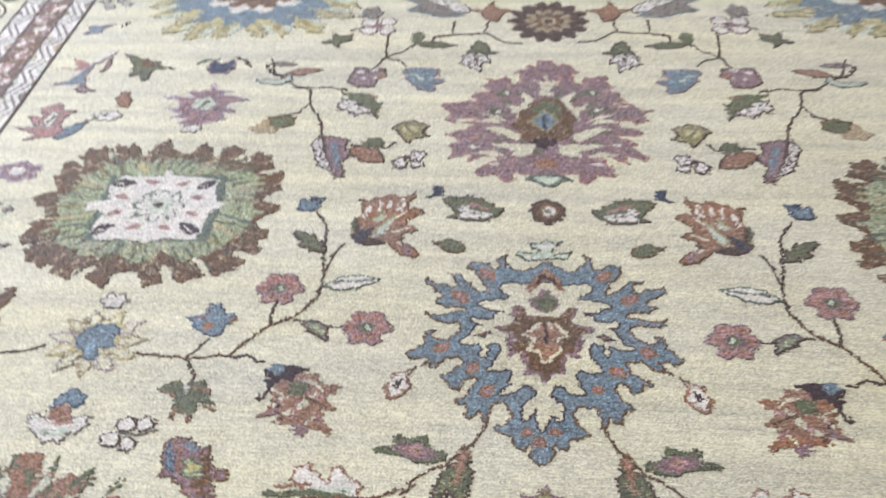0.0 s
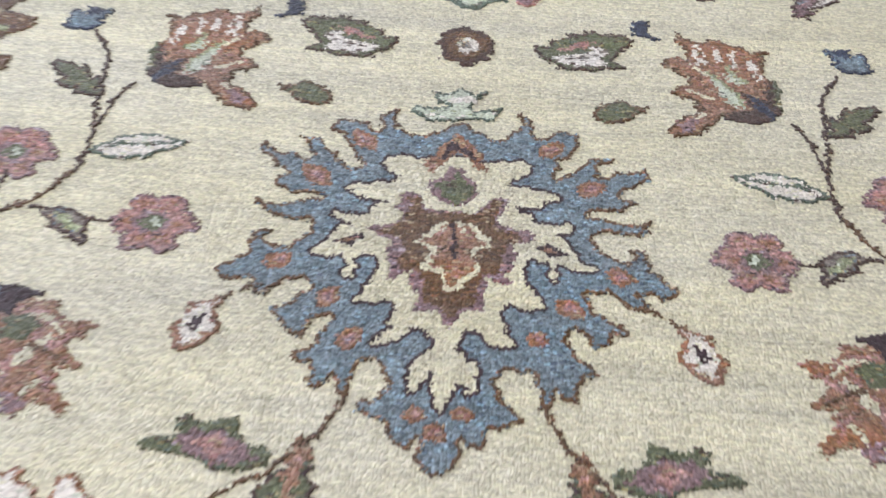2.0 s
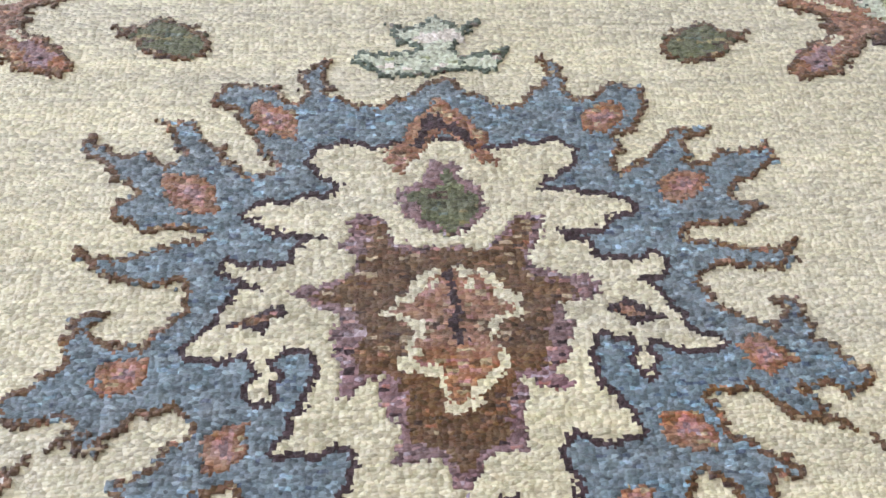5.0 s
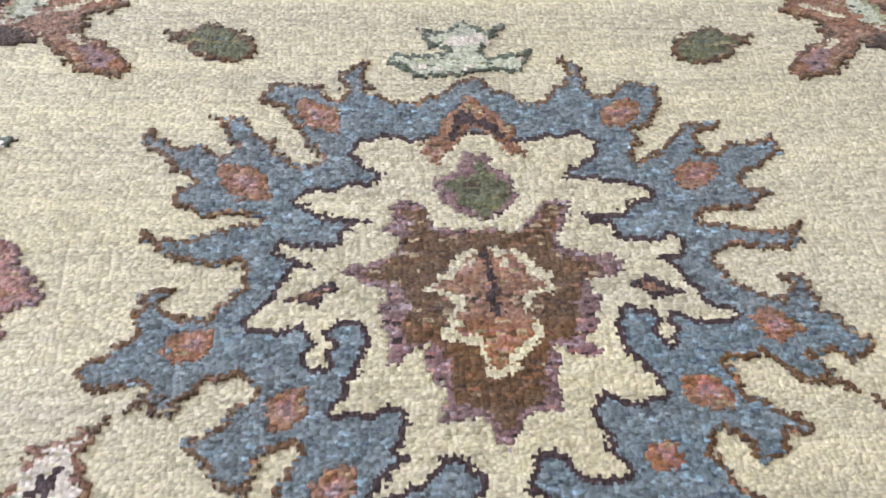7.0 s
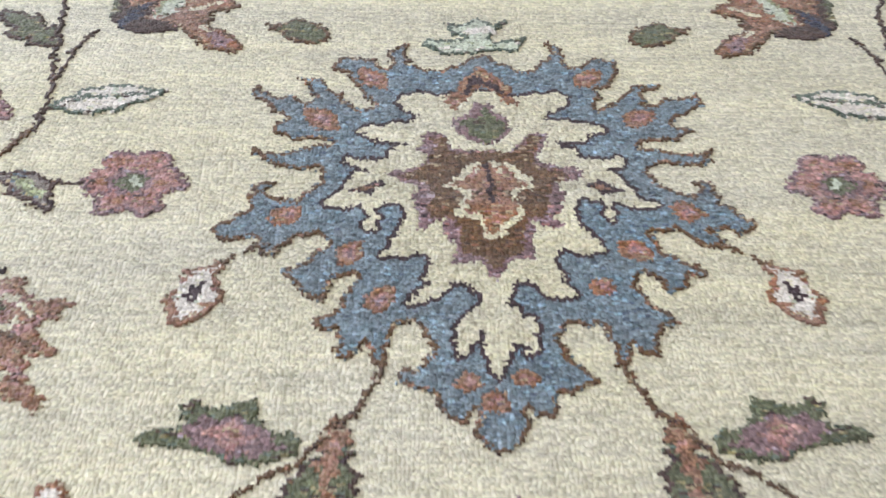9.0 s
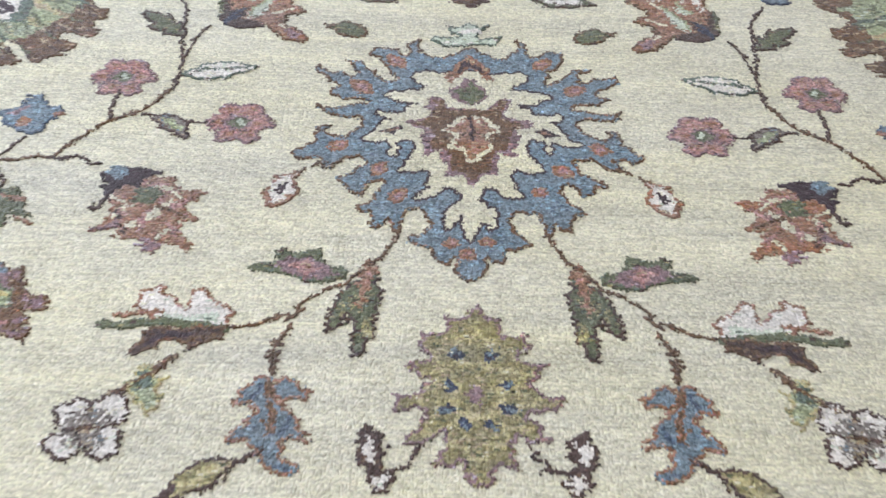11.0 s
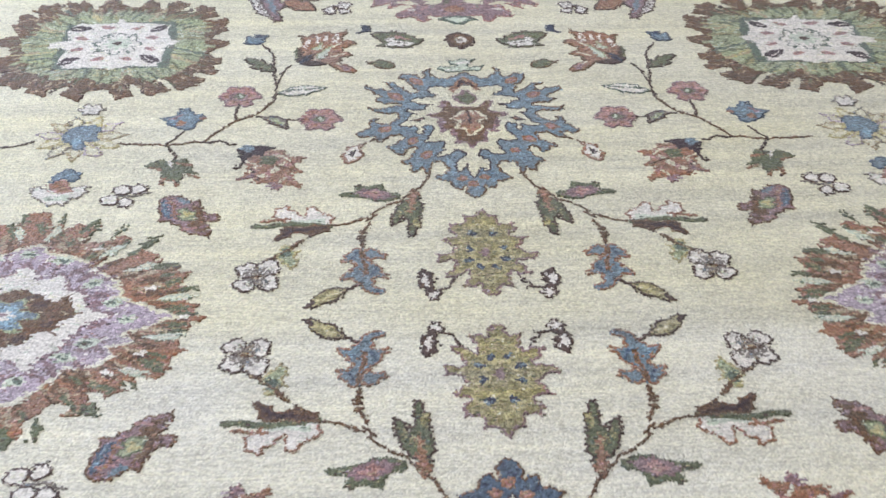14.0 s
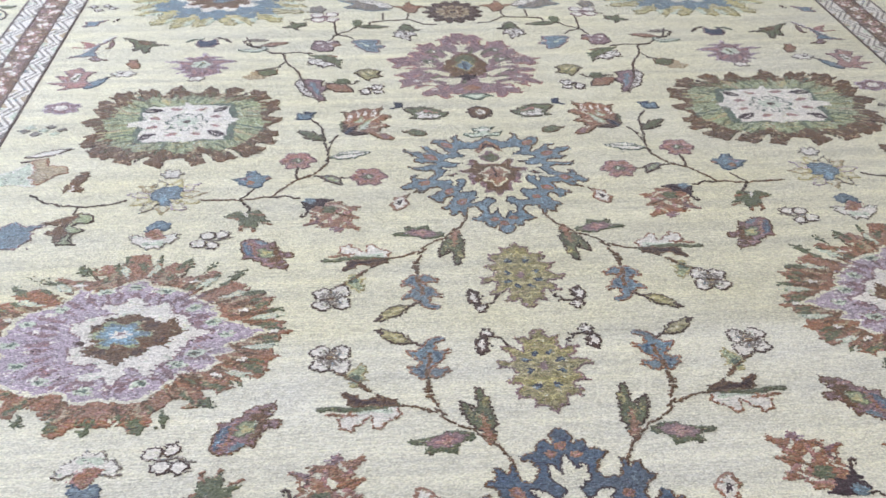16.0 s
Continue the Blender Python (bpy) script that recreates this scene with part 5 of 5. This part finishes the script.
c = Chart(130, 100, 68, ragged=0.3)
for pts in [[(-67, 22), (-61, 7), (-47, -5), (-37, -9), (-34, -23), (-25, -39), (-22, -54)], [(-47, -7), (-24, -7), (-15, -9)], [(-35, -23), (-39, -31), (-46, -34)], [(19, -56), (14, -61), (-5, -59)], [(2, 24), (1, 51)], [(-5, 9), (2, 24), (13, 32), (19, 39)], [(2, 24), (12, 21), (16, 15)], [(29, 40), (29, 48), (40, 50), (61, 52), (72, 42), (84, 40)], [(40, 53), (41, 65)], [(60, 54), (62, 66)], [(-17, 58), (-24, 55)]]:
    c.line("umber", pts, 0.5).sub("branch")
place("vine", c, -100, 190, "q", "thin dark vine of the upper field")


# ---- borders ----
def border_strip(name, x0, x1, y0, y1, draw, label):
    ch = Chart((x1 - x0 + 1) // 2, (y1 - y0 + 1) // 2, 9, 1.0, 1, 0.1)
    ch.y, ch.x = np.mgrid[-ch.ry:ch.ry + 1, -ch.rx:ch.rx + 1].astype(float)
    draw(ch)
    ob = new(name, ch.meshes(name)[0][1])
    ob.location = ((x0 + x1) / 2 * KNOT, (y0 + y1) / 2 * KNOT, 0)
    ob.parent = rug
    tagged(ob, label)


def zigzag(ch, along):
    u, v = (ch.y, ch.x) if along == "y" else (ch.x, ch.y)
    r = (ch.rx if along == "y" else ch.ry)
    ch.put(np.abs(v) < 99, "ivory")
    wave = (np.abs(((u / 13.0) % 2) - 1) * 2 - 1) * (r - 3.6)
    off = np.abs(v - np.round(wave))
    k = np.floor(u / 26.0) % 4
    for n_, col in enumerate(("mint", "tan", "ivory", "grey")):
        ch.put((off > 6.0) & (k == n_), col)
    ch.put((off > 1.5) & (off < 3.2), "grey")
    ch.put(np.abs(v) > r - 1.2, "umber")


def meander(ch, along):
    u, v = (ch.y, ch.x) if along == "y" else (ch.x, ch.y)
    ch.put(np.abs(v) < 99, "brown")
    k = np.floor(u / 14.0)
    du, dv = u - (k + 0.5) * 14, v - np.where(k % 2 == 0, 2.5, -2.5)
    bloom = np.hypot(du, dv) < 6.4 * (0.55 + 0.45 * np.abs(np.cos(np.arctan2(dv, du) * 2.5)))
    speck = ch.soft(v.shape, 2)
    ch.put(speck > 0.5, "mauve")
    ch.put(bloom & (speck > -0.5), "pink")
    ch.put(bloom & (speck > 0.05), "ivory")
    ch.put((np.abs(v - 6 * np.sin(u * np.pi / 14)) < 0.8) & ~bloom, "tan")


def main_border(ch, along):
    u, v = (ch.y, ch.x) if along == "y" else (ch.x, ch.y)
    k = np.floor(u / 46.0)
    du, dv = u - (k + 0.5) * 46, v
    rr, an = np.hypot(du, dv), np.arctan2(dv, du)
    odd = k % 2 == 0
    petals = rr < 16 * (0.72 + 0.28 * np.abs(np.cos(an * 5)))
    ch.put(petals & odd, "slate")
    ch.put(petals & ~odd, "pink")
    ch.put(rr < 10 * (0.7 + 0.3 * np.abs(np.cos(an * 4))), "ivory")
    ch.put(rr < 4, "rust")
    ch.put((np.abs(v - 20 * np.sin(u * np.pi / 46)) < 0.8) & ~petals, "umber")
    for q in (-1, 1):
        d2 = np.hypot(u - (k + (0.0 if q < 0 else 1.0)) * 46, v - 16 * q)
        ch.put((d2 < 7) & (np.abs(np.cos(np.arctan2(v - 16 * q, u) * 3)) > 0.3), "green")


y0b, y1b = MID - FIELD_END, MID + FIELD_END
STRIPS = [("guard_stripe", 0, 15, zigzag, "ivory guard stripe with stepped zigzag"), ("brown_stripe", 15, 33, meander, "brown stripe with small pale flowers"),
          ("guard_stripe", 33, 48, zigzag, "ivory guard stripe with stepped zigzag"), ("main_border", 49, 105, main_border, "cream main border with flower heads"),
          ("guard_stripe", 106, 121, zigzag, "ivory guard stripe with stepped zigzag"), ("brown_stripe", 121, 139, meander, "brown stripe with small pale flowers")]
for nm, a, b, fn, lab in STRIPS:
    border_strip(nm, FIELD_L - b, FIELD_L - a, y0b - a, y1b + a, lambda ch, f=fn: f(ch, "y"), lab)
    border_strip(nm, FIELD_R + a, FIELD_R + b, y0b - a, y1b + a, lambda ch, f=fn: f(ch, "y"), lab)
    border_strip(nm, FIELD_L - b, FIELD_R + b, y1b + a, y1b + b, lambda ch, f=fn: f(ch, "x"), lab)
    border_strip(nm, FIELD_L - b, FIELD_R + b, y0b - b, y0b - a, lambda ch, f=fn: f(ch, "x"), lab)

# ---- ceiling fixtures, added out of view around the fill lamps ----
for mx_, my_ in FILL_PANELS:
    fix = tagged(new("unseen_ceiling_light"), "unseen flush white ceiling light panel, added to house a fill lamp", "ceiling light", "ceiling lights")
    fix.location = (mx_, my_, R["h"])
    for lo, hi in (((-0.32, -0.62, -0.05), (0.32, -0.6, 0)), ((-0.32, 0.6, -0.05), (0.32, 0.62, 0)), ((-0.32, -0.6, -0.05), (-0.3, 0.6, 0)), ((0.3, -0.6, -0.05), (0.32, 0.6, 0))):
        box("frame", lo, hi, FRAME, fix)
